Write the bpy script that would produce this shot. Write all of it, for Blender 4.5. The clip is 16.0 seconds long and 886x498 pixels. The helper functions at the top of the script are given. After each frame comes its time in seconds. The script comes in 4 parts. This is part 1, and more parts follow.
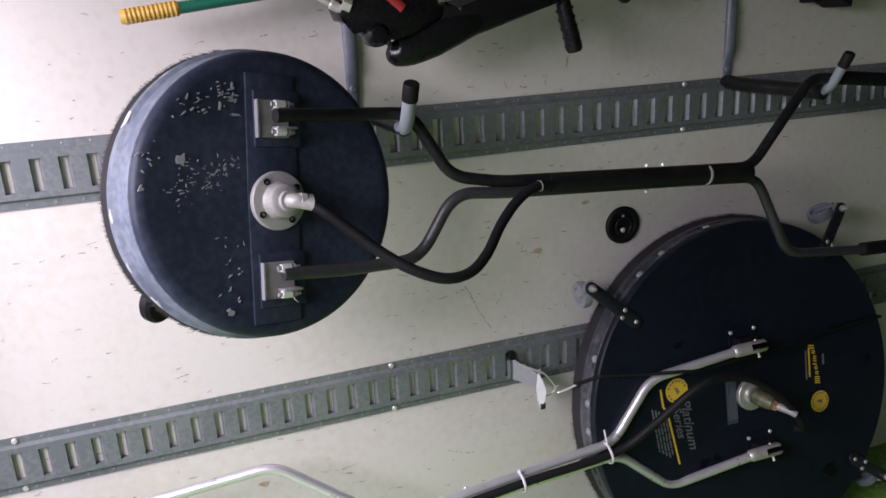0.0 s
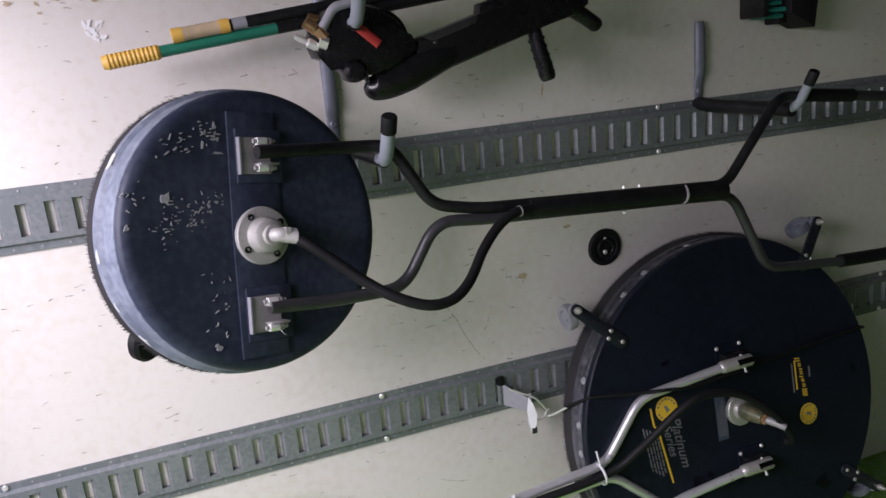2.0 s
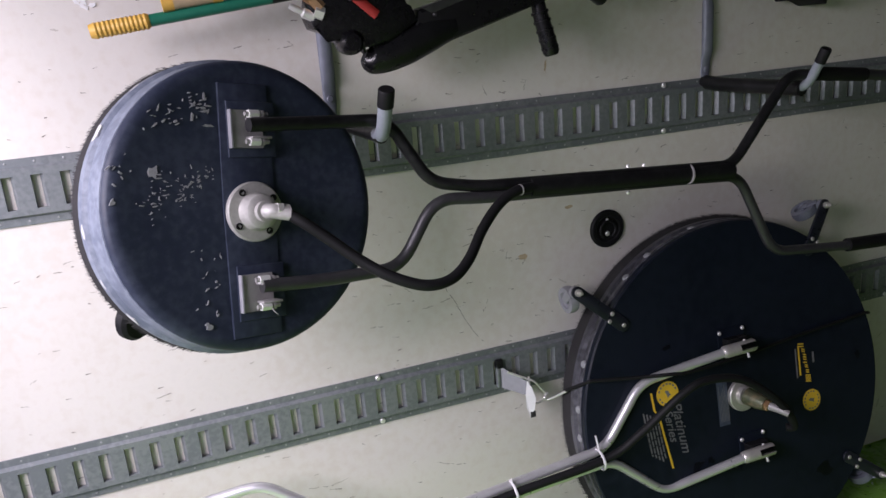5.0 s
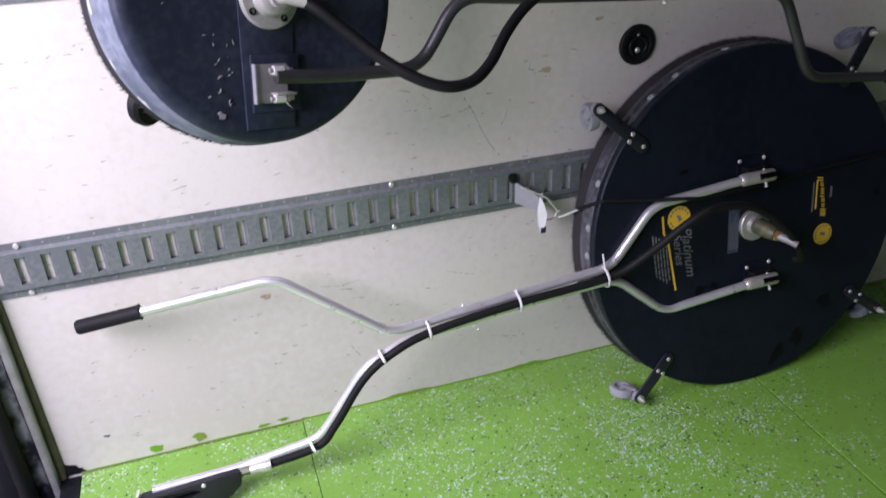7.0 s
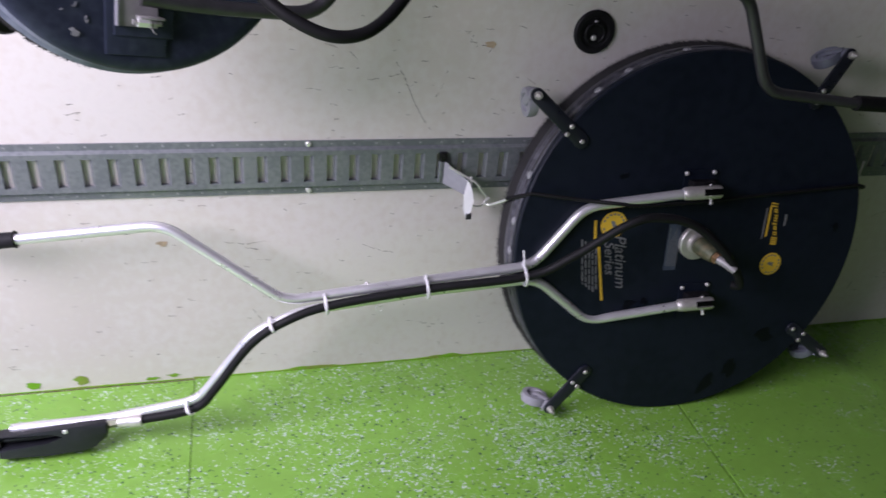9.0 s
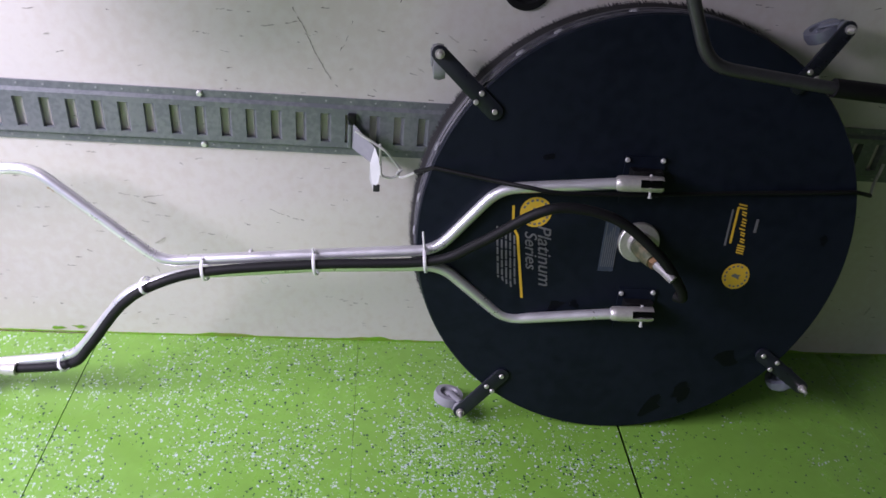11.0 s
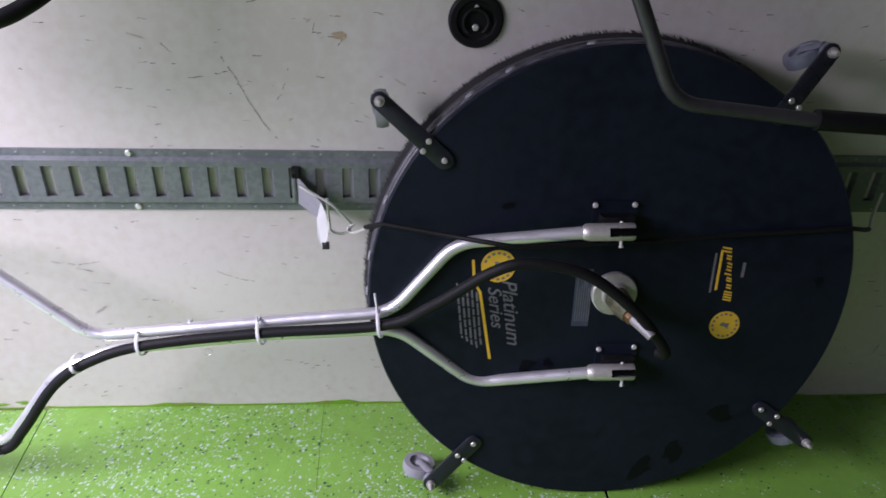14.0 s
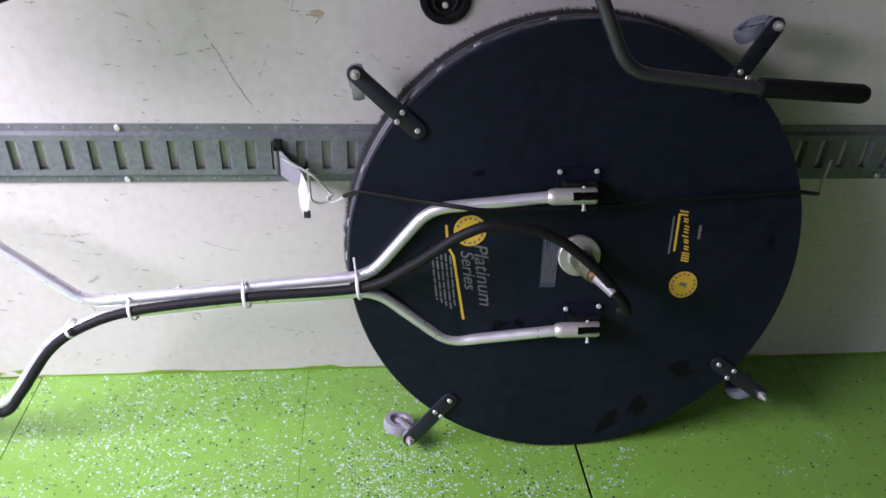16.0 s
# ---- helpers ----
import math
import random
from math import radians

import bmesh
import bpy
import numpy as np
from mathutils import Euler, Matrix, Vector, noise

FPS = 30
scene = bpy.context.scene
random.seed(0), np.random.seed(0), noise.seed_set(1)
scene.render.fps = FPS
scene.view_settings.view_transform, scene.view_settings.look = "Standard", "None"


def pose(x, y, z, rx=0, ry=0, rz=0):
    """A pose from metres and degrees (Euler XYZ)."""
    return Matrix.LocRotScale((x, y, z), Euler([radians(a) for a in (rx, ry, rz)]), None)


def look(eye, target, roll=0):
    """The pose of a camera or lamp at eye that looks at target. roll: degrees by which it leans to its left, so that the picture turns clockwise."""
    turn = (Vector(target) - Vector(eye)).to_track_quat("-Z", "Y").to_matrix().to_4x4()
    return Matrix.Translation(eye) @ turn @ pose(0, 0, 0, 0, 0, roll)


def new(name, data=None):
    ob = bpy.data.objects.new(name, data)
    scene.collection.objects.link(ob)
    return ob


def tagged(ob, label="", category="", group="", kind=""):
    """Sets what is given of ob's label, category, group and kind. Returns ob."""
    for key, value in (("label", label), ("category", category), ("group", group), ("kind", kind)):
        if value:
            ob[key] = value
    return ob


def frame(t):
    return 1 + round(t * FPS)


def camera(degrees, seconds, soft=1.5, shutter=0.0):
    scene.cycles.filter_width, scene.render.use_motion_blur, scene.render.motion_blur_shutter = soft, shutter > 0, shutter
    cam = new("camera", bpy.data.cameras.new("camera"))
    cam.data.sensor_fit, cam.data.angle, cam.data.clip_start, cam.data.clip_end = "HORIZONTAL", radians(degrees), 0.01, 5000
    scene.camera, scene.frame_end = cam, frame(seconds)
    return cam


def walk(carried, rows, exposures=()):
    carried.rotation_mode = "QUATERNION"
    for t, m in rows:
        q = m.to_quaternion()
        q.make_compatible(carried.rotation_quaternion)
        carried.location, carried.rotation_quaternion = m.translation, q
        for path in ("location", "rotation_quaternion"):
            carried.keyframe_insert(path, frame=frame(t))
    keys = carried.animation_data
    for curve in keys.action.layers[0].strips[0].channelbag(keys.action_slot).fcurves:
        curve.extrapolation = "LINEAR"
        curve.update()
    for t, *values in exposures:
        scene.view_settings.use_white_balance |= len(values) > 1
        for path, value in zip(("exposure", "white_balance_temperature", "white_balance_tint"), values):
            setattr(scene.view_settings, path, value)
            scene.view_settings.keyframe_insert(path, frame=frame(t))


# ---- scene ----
cam = camera(60.3, 16.0, shutter=0.4)
PATH = [
    (0, (-0.98, -1.53, 1.349), (-0.362, 0.28, 0.763), -3.1),
    (0.5, (-0.988, -1.52, 1.346), (-0.32, 0.291, 0.822), -3.3),
    (1, (-0.987, -1.539, 1.357), (-0.325, 0.292, 0.905), -3.4),
    (1.5, (-0.987, -1.549, 1.354), (-0.336, 0.276, 0.859), -3.9),
    (2, (-0.978, -1.555, 1.346), (-0.322, 0.264, 0.84), -5.2),
    (2.5, (-0.969, -1.55, 1.345), (-0.304, 0.25, 0.781), -4.8),
    (3, (-0.962, -1.536, 1.348), (-0.295, 0.266, 0.791), -5.3),
    (3.2, (-0.96, -1.536, 1.341), (-0.309, 0.274, 0.793), -4.6),
    (5.3, (-0.962, -1.523, 1.33), (-0.316, 0.287, 0.779), -4.7),
    (5.5, (-0.957, -1.524, 1.335), (-0.283, 0.272, 0.768), -4.3),
    (6, (-0.96, -1.52, 1.332), (-0.284, 0.27, 0.75), -4.0),
    (6.5, (-0.94, -1.533, 1.325), (-0.366, 0.21, 0.53), -2.4),
    (7, (-0.962, -1.52, 1.293), (-0.434, 0.148, 0.325), -2.1),
    (7.5, (-0.925, -1.535, 1.268), (-0.492, 0.137, 0.26), -2.4),
    (8, (-0.906, -1.536, 1.265), (-0.491, 0.134, 0.245), -3.4),
    (8.5, (-0.87, -1.524, 1.26), (-0.407, 0.122, 0.224), -2.5),
    (8.8, (-0.743, -1.534, 1.238), (-0.402, 0.167, 0.243), -2.2),
    (9, (-0.725, -1.492, 1.235), (-0.235, 0.165, 0.227), 5.6),
    (9.3, (-0.624, -1.484, 1.222), (-0.081, 0.154, 0.213), 5.8),
    (9.5, (-0.535, -1.467, 1.226), (-0.015, 0.142, 0.158), 4.3),
    (9.6, (-0.53, -1.438, 1.188), (0.023, 0.189, 0.165), 4.1),
    (11.8, (-0.099, -1.396, 1.185), (-0.113, 0.257, 0.059), 4.9),
    (12, (-0.087, -1.399, 1.186), (-0.109, 0.265, 0.077), 4.3),
    (12.5, (-0.092, -1.4, 1.171), (-0.115, 0.287, 0.097), 4.2),
    (13, (-0.086, -1.38, 1.176), (-0.089, 0.314, 0.114), 5.1),
    (13.5, (-0.087, -1.314, 1.201), (-0.074, 0.381, 0.139), 4.1),
    (14, (-0.15, -1.261, 1.181), (0.003, 0.435, 0.131), 2.7),
    (14.5, (-0.168, -1.236, 1.182), (0.127, 0.475, 0.189), 5.8),
    (15, (-0.127, -1.273, 1.186), (0.148, 0.39, 0.108), 4.8),
    (15.5, (-0.106, -1.324, 1.193), (0.061, 0.333, 0.086), 5.0),
    (16, (-0.137, -1.354, 1.188), (0.053, 0.324, 0.117), 2.7),
]
UNIT = 1.067  # metres to one unit of the plan: rail slots 2 inches apart, large deck 36 inches across
walk(cam, [(t, look(Vector(eye) * UNIT, Vector(target) * UNIT, roll)) for t, eye, target, roll in PATH], exposures=[(0, -0.1, 6300, 26), (6, -0.04, 6250, 27), (7.0, 0.03, 6050, 31), (9.2, 0.03, 6030, 32), (12.0, 0.27, 5960, 34), (14.0, 0.27, 5960, 34), (14.5, 0.45, 5960, 34), (15, 0.55, 5960, 34), (16, 0.65, 5960, 34)])

# ---- world and light ----
world = bpy.data.worlds.new("world")
scene.world = world
world.use_nodes = True
wn = world.node_tree.nodes
sky = wn.new("ShaderNodeTexSky")
sky.sky_type = "NISHITA"
sky.sun_disc = False
sky.sun_elevation, sky.sun_rotation = radians(38), radians(60)
wn["Background"].inputs["Strength"].default_value = 0.12
world.node_tree.links.new(sky.outputs[0], wn["Background"].inputs["Color"])

sun = new("sun", bpy.data.lights.new("sun", "SUN"))
sun.data.energy, sun.data.angle, sun.data.color = 1.0, radians(12), (1.0, 0.96, 0.9)
sun.matrix_world = look((-4, 3, 5), (0, 0, 0))

door_light = new("door_daylight", bpy.data.lights.new("door_daylight", "AREA"))
door_light.data.shape = "RECTANGLE"
door_light.data.size, door_light.data.size_y = 1.8, 1.2
door_light.data.energy, door_light.data.color = 135, (1.0, 0.97, 0.98)
door_light.matrix_world = look((-2.6, -1.25, 2.05), (-0.9, -0.7, 0.75))


# ---- materials ----
def material(name, color, rough=0.5, metal=0.0, vary=0.15, grain=60.0, blotch=4.0, bump=0.1, coat=0.0, other=None, amount=0.5, spec=0.5):
    """A surface with two scales of variation; other: a second colour that shows in blotches."""
    m = bpy.data.materials.new(name)
    m.use_nodes = True
    nt = m.node_tree
    n, link = nt.nodes, nt.links.new
    bsdf = n["Principled BSDF"]
    tc = n.new("ShaderNodeTexCoord")
    fine, wide = n.new("ShaderNodeTexNoise"), n.new("ShaderNodeTexNoise")
    fine.inputs["Scale"].default_value, wide.inputs["Scale"].default_value = grain, blotch
    fine.inputs["Detail"].default_value, wide.inputs["Detail"].default_value = 4, 6
    for t in (fine, wide):
        link(tc.outputs["Object"], t.inputs["Vector"])
    add = n.new("ShaderNodeMath")
    add.operation = "ADD"
    link(fine.outputs[0], add.inputs[0])
    link(wide.outputs[0], add.inputs[1])
    ramp = n.new("ShaderNodeMapRange")
    ramp.inputs["From Min"].default_value, ramp.inputs["From Max"].default_value = 0.6, 1.4
    ramp.inputs["To Min"].default_value, ramp.inputs["To Max"].default_value = 1 - vary, 1 + vary
    link(add.outputs[0], ramp.inputs[0])
    base = n.new("ShaderNodeMix")
    base.data_type = "RGBA"
    base.inputs[6].default_value = (*color, 1)
    base.inputs[7].default_value = (*(other or color), 1)
    sel = n.new("ShaderNodeMapRange")
    sel.inputs["From Min"].default_value, sel.inputs["From Max"].default_value = 1.0 - 0.35 * amount, 1.25 - 0.35 * amount
    link(add.outputs[0], sel.inputs[0])
    link(sel.outputs[0], base.inputs[0])
    mul = n.new("ShaderNodeVectorMath")
    mul.operation = "SCALE"
    link(base.outputs[2], mul.inputs[0])
    link(ramp.outputs[0], mul.inputs["Scale"])
    link(mul.outputs[0], bsdf.inputs["Base Color"])
    rr = n.new("ShaderNodeMapRange")
    rr.inputs["From Min"].default_value, rr.inputs["From Max"].default_value = 0.6, 1.4
    rr.inputs["To Min"].default_value, rr.inputs["To Max"].default_value = max(0.03, rough - 0.1), min(1, rough + 0.1)
    link(add.outputs[0], rr.inputs[0])
    link(rr.outputs[0], bsdf.inputs["Roughness"])
    bsdf.inputs["Metallic"].default_value = metal
    bsdf.inputs["Specular IOR Level"].default_value = spec
    bsdf.inputs["Coat Weight"].default_value = coat
    if bump:
        b = n.new("ShaderNodeBump")
        b.inputs["Strength"].default_value, b.inputs["Distance"].default_value = bump, 0.002
        link(add.outputs[0], b.inputs["Height"])
        link(b.outputs[0], bsdf.inputs["Normal"])
    return m


WHITE_WALL = material("white_wall_paint", (0.70, 0.67, 0.63), 0.42, vary=0.05, grain=45, blotch=2.2, bump=0.12, other=(0.64, 0.60, 0.55), amount=0.3)
# tones of the unseen surfaces, chosen for how much light they bounce
UNSEEN_GREY = material("unseen_grey", (0.25, 0.245, 0.23), 0.6)
UNSEEN_DARK = material("unseen_dark", (0.13, 0.13, 0.13), 0.7)
GALV = material("galvanised_rail", (0.245, 0.265, 0.275), 0.48, 0.4, vary=0.14, grain=90, blotch=7, other=(0.17, 0.19, 0.20), amount=0.4)
GALV_DARK = material("dull_rivet", (0.42, 0.43, 0.44), 0.45, 0.5)
BOLT = material("zinc_bolt", (0.80, 0.79, 0.77), 0.33, 0.55, vary=0.1)
DECK_A = material("scuffed_black_plastic", (0.023, 0.030, 0.053), 0.5, spec=0.3, vary=0.2, grain=70, blotch=9, other=(0.032, 0.040, 0.063), amount=0.3)
SKIRT_A = material("worn_grey_blue_skirt", (0.135, 0.158, 0.21), 0.6, vary=0.22, grain=70, blotch=9, other=(0.18, 0.205, 0.255), amount=0.4)
DECK_B = material("dark_navy_enamel", (0.0050, 0.0078, 0.0150), 0.46, spec=0.22, vary=0.12, grain=40, blotch=3, bump=0.05, other=(0.007, 0.0105, 0.019), amount=0.5)
RIM_B = material("worn_rim", (0.035, 0.035, 0.043), 0.45, vary=0.2, grain=60, blotch=10, other=(0.085, 0.085, 0.10), amount=0.4)
BRISTLE = material("dark_bristle", (0.022, 0.021, 0.022), 0.9, vary=0.5, grain=200)
RUST_LINE = material("brown_grime", (0.10, 0.055, 0.02), 0.8, vary=0.4, grain=80)
GRIP_BLACK = material("moulded_black_plastic", (0.017, 0.018, 0.023), 0.42, spec=0.4, vary=0.2, grain=90)
CORNER_SHADE = material("olive_corner_shade", (0.085, 0.082, 0.045), 0.7, vary=0.4, grain=60, blotch=12)
OIL = material("thin_oil_film", (0.0026, 0.0036, 0.006), 0.42, spec=0.2, vary=0.2)
SLOT_BLACK = material("black_slot_fill", (0.0015, 0.0015, 0.002), 0.4, spec=0.12)
BLACK_TUBE = material("black_coated_tube", (0.0075, 0.0075, 0.0085), 0.4, spec=0.3, vary=0.25, grain=80, blotch=14, other=(0.012, 0.012, 0.013), amount=0.2)
GREY_TUBE = material("grey_worn_tube", (0.05, 0.05, 0.054), 0.4, 0.4, vary=0.25, grain=60, blotch=10)
ALU = material("polished_aluminium", (0.80, 0.79, 0.82), 0.33, 0.72, vary=0.05, grain=40, blotch=5, bump=0.0)
CAST = material("cast_aluminium", (0.62, 0.6, 0.57), 0.42, 0.7, vary=0.14, grain=150, bump=0.15)
GREY_PLATE = material("grey_plate", (0.30, 0.29, 0.29), 0.5, 0.3, vary=0.25)
RUBBER = material("black_rubber", (0.0075, 0.0075, 0.0085), 0.6, spec=0.22, vary=0.3, grain=120)
GREY_PLASTIC = material("grey_wheel_plastic", (0.28, 0.28, 0.31), 0.5, vary=0.15)
PEG_GREY = material("grey_peg_sleeve", (0.25, 0.275, 0.315), 0.5, vary=0.12, grain=50, blotch=20)
STRAP_GREY = material("blue_grey_strap", (0.20, 0.215, 0.265), 0.45, 0.25, vary=0.2)
TIE = material("white_nylon", (0.75, 0.74, 0.76), 0.45, vary=0.05)
YELLOW = material("yellow_print", (0.72, 0.46, 0.03), 0.5, vary=0.08)
PRINT_GREY = material("grey_print", (0.15, 0.15, 0.16), 0.6, vary=0.35, grain=150)
PRINT_BLUE = material("worn_blue_grey_sticker", (0.05, 0.066, 0.10), 0.5, vary=0.4, grain=140, blotch=30)
YELLOW_GRIP = material("yellow_plastic_grip", (0.70, 0.42, 0.08), 0.5, vary=0.15)
GREEN_POLE = material("green_coated_pole", (0.01, 0.16, 0.10), 0.4, vary=0.15)
TEAL = material("teal_bristle", (0.01, 0.20, 0.17), 0.7, vary=0.3, grain=150)
TAN = material("worn_tan_tape", (0.55, 0.42, 0.27), 0.6, vary=0.2)
BRASS = material("brass", (0.50, 0.30, 0.16), 0.35, 0.9, vary=0.2)
RED = material("red_plastic", (0.35, 0.03, 0.025), 0.45)
SCUFF = material("brown_scuff", (0.17, 0.15, 0.125), 0.8, vary=0.4, grain=300)
SMEAR = material("faint_grime", (0.50, 0.47, 0.425), 0.55, vary=0.25, grain=120, blotch=30)
RUST = material("ochre_stain", (0.49, 0.38, 0.26), 0.8, vary=0.35, grain=120)
FLAKE_LIGHT = material("white_chips", (0.5, 0.5, 0.5), 0.7)
GUN_BLACK = material("glossy_black_plastic", (0.005, 0.005, 0.006), 0.28, spec=0.4, vary=0.3, grain=90)
FLAKE = material("grey_white_flaking", (0.26, 0.265, 0.28), 0.8, vary=0.3, grain=200)
GREEN_EDGE = material("green_epoxy_edge", (0.165, 0.42, 0.012), 0.35, vary=0.12, other=(0.22, 0.30, 0.05), amount=0.3)
FRAME_ALU = material("grey_door_frame", (0.42, 0.42, 0.42), 0.45, 0.4, vary=0.25, grain=30, blotch=6)
SILL_BLACK = material("black_sill", (0.007, 0.008, 0.012), 0.45, vary=0.3, grain=60, blotch=14, other=(0.022, 0.021, 0.022), amount=0.0, spec=0.35)
POST_GREY = material("smeared_post_paint", (0.012, 0.014, 0.024), 0.5, spec=0.4, vary=0.3, grain=30, blotch=9, other=(0.22, 0.22, 0.25), amount=0.42)
CHROME = material("bright_plated_steel", (0.88, 0.88, 0.87), 0.38, 0.45, vary=0.06)
HUB_CAST = material("matt_cast_aluminium", (0.45, 0.44, 0.425), 0.6, 0.35, vary=0.16, grain=160, bump=0.2)
CASTER_STEEL = material("blue_black_steel", (0.012, 0.014, 0.022), 0.33, spec=0.55, vary=0.2, grain=80)
CONCRETE = material("pale_speckled_ground", (0.42, 0.41, 0.42), 0.85, vary=0.4, grain=160, blotch=3, bump=0.3)
PAPER = material("white_tag", (0.82, 0.82, 0.83), 0.6, vary=0.04)
OLIVE = material("green_brass_swivel", (0.10, 0.115, 0.065), 0.45, 0.3, vary=0.35, other=(0.22, 0.17, 0.10), amount=0.25)


PATCH = (-0.10, -0.33)


def flake_floor():
    """Green epoxy with scattered white and black flakes, denser in clusters."""
    m = material("green_flake_epoxy", (0.20, 0.437, 0.060), 0.3, vary=0.14, grain=25, blotch=2.5, bump=0.05, coat=0.25, other=(0.17, 0.36, 0.050), amount=0.45)
    nt = m.node_tree
    n, link = nt.nodes, nt.links.new
    bsdf = n["Principled BSDF"]
    old = bsdf.inputs["Base Color"].links[0].from_socket
    tc = n.new("ShaderNodeTexCoord")
    cluster = n.new("ShaderNodeTexNoise")
    cluster.inputs["Scale"].default_value, cluster.inputs["Detail"].default_value = 6.5, 7
    link(tc.outputs["Object"], cluster.inputs["Vector"])
    # a patch by the caster where the flakes lie thick
    patch = n.new("ShaderNodeVectorMath")
    patch.operation = "DISTANCE"
    link(tc.outputs["Object"], patch.inputs[0])
    patch.inputs[1].default_value = (PATCH[0] * UNIT, PATCH[1] * UNIT, 0)
    heap = n.new("ShaderNodeMapRange")
    heap.interpolation_type = "SMOOTHSTEP"
    heap.inputs["From Min"].default_value, heap.inputs["From Max"].default_value = 0.03, 0.17
    heap.inputs["To Min"].default_value, heap.inputs["To Max"].default_value = 0.36, 0.0
    link(patch.outputs["Value"], heap.inputs[0])
    dense = n.new("ShaderNodeMath")
    dense.operation = "ADD"
    link(cluster.outputs[0], dense.inputs[0])
    link(heap.outputs[0], dense.inputs[1])
    # few flakes were thrown past the large cleaner
    along = n.new("ShaderNodeSeparateXYZ")
    link(tc.outputs["Object"], along.inputs[0])
    thin = n.new("ShaderNodeMapRange")
    thin.inputs["From Min"].default_value, thin.inputs["From Max"].default_value = 0.15, 0.5
    thin.inputs["To Min"].default_value, thin.inputs["To Max"].default_value = 0.0, 0.17
    link(along.outputs[0], thin.inputs[0])
    thrown = n.new("ShaderNodeMath")
    thrown.operation = "SUBTRACT"
    link(dense.outputs[0], thrown.inputs[0])
    link(thin.outputs[0], thrown.inputs[1])
    warp = n.new("ShaderNodeTexNoise")
    warp.inputs["Scale"].default_value = 260
    link(tc.outputs["Object"], warp.inputs["Vector"])
    bend = n.new("ShaderNodeVectorMath")
    bend.operation = "MULTIPLY_ADD"
    link(warp.outputs["Color"], bend.inputs[0])
    bend.inputs[1].default_value = (0.009, 0.009, 0.009)
    link(tc.outputs["Object"], bend.inputs[2])
    for scale, color, low, high, size in ((135, (0.46, 0.60, 0.54, 1), -0.03, 0.46, 0.40), (215, (0.58, 0.68, 0.64, 1), 0.0, 0.46, 0.42), (150, (0.015, 0.05, 0.04, 1), 0.08, 0.30, 0.38)):
        v = n.new("ShaderNodeTexVoronoi")
        v.inputs["Scale"].default_value = scale
        link(bend.outputs[0], v.inputs["Vector"])
        sep = n.new("ShaderNodeSeparateColor")
        link(v.outputs["Color"], sep.inputs[0])
        density = n.new("ShaderNodeMapRange")
        density.inputs["From Min"].default_value, density.inputs["From Max"].default_value = 0.36, 0.74
        density.inputs["To Min"].default_value, density.inputs["To Max"].default_value = low, high
        link(thrown.outputs[0], density.inputs[0])
        pick = n.new("ShaderNodeMath")
        pick.operation = "LESS_THAN"
        link(sep.outputs[0], pick.inputs[0])
        link(density.outputs[0], pick.inputs[1])
        reach = n.new("ShaderNodeMapRange")
        reach.inputs["To Min"].default_value, reach.inputs["To Max"].default_value = size * 0.4, size * 1.25
        link(sep.outputs[1], reach.inputs[0])
        near = n.new("ShaderNodeMath")
        near.operation = "LESS_THAN"
        link(v.outputs["Distance"], near.inputs[0])
        link(reach.outputs[0], near.inputs[1])
        both = n.new("ShaderNodeMath")
        both.operation = "MULTIPLY"
        link(pick.outputs[0], both.inputs[0])
        link(near.outputs[0], both.inputs[1])
        mix = n.new("ShaderNodeMix")
        mix.data_type = "RGBA"
        link(both.outputs[0], mix.inputs[0])
        link(old, mix.inputs[6])
        mix.inputs[7].default_value = color
        old = mix.outputs[2]
    link(old, bsdf.inputs["Base Color"])
    return m


FLOOR_GREEN = flake_floor()


# ---- builders ----
PLACE = {}


def thing(name, label, category, m=Matrix(), group="", kind=""):
    """A thing: an Empty at m that carries its parts."""
    ob = new(name)
    ob.matrix_world = Matrix.Translation(m.translation * (UNIT - 1)) @ m
    PLACE[ob.name] = m.copy()
    return tagged(ob, label, category, group, kind)


def part(name, bm, mat, parent=None, label="", smooth=True, world=False, kind=""):
    """Links a bmesh as one mesh object; world: its coordinates are those of the world."""
    inv = PLACE.get(parent.name, Matrix()).inverted() if parent and world else None
    if inv:
        bm.transform(inv)
    bm.transform(Matrix.Diagonal((UNIT, UNIT, UNIT, 1)))
    bmesh.ops.recalc_face_normals(bm, faces=bm.faces)
    me = bpy.data.meshes.new(name)
    bm.to_mesh(me)
    bm.free()
    if smooth:
        for p in me.polygons:
            p.use_smooth = True
        me.set_sharp_from_angle(angle=radians(38))
    me.materials.append(mat)
    ob = new(name, me)
    if parent:
        ob.parent = parent
        PLACE[ob.name] = PLACE.get(parent.name, Matrix())
    else:
        PLACE[ob.name] = Matrix()
    return tagged(ob, label, kind=kind)


def box(lo, hi, bevel=0.0, bm=None):
    bm = bm or bmesh.new()
    made = bmesh.ops.create_cube(bm, size=1)["verts"]
    for v in made:
        v.co = Vector([lo[i] + (v.co[i] + 0.5) * (hi[i] - lo[i]) for i in range(3)])
    if bevel:
        edges = {e for v in made for e in v.link_edges}
        bmesh.ops.bevel(bm, geom=list(edges), offset=bevel, segments=2, affect="EDGES", profile=0.5)
    return bm


def rounded(points, cut):
    """A polyline with its corners rounded; cut: how far from a corner the bend begins."""
    pts = [Vector(p) for p in points]
    out = [pts[0]]
    for a, b, c in zip(pts, pts[1:], pts[2:]):
        k1, k2 = min(cut, (a - b).length * 0.49), min(cut, (c - b).length * 0.49)
        p, q = b + (a - b).normalized() * k1, b + (c - b).normalized() * k2
        for i in range(7):
            t = i / 6
            out.append(p * (1 - t) ** 2 + b * 2 * t * (1 - t) + q * t * t)
    return out + [pts[-1]]


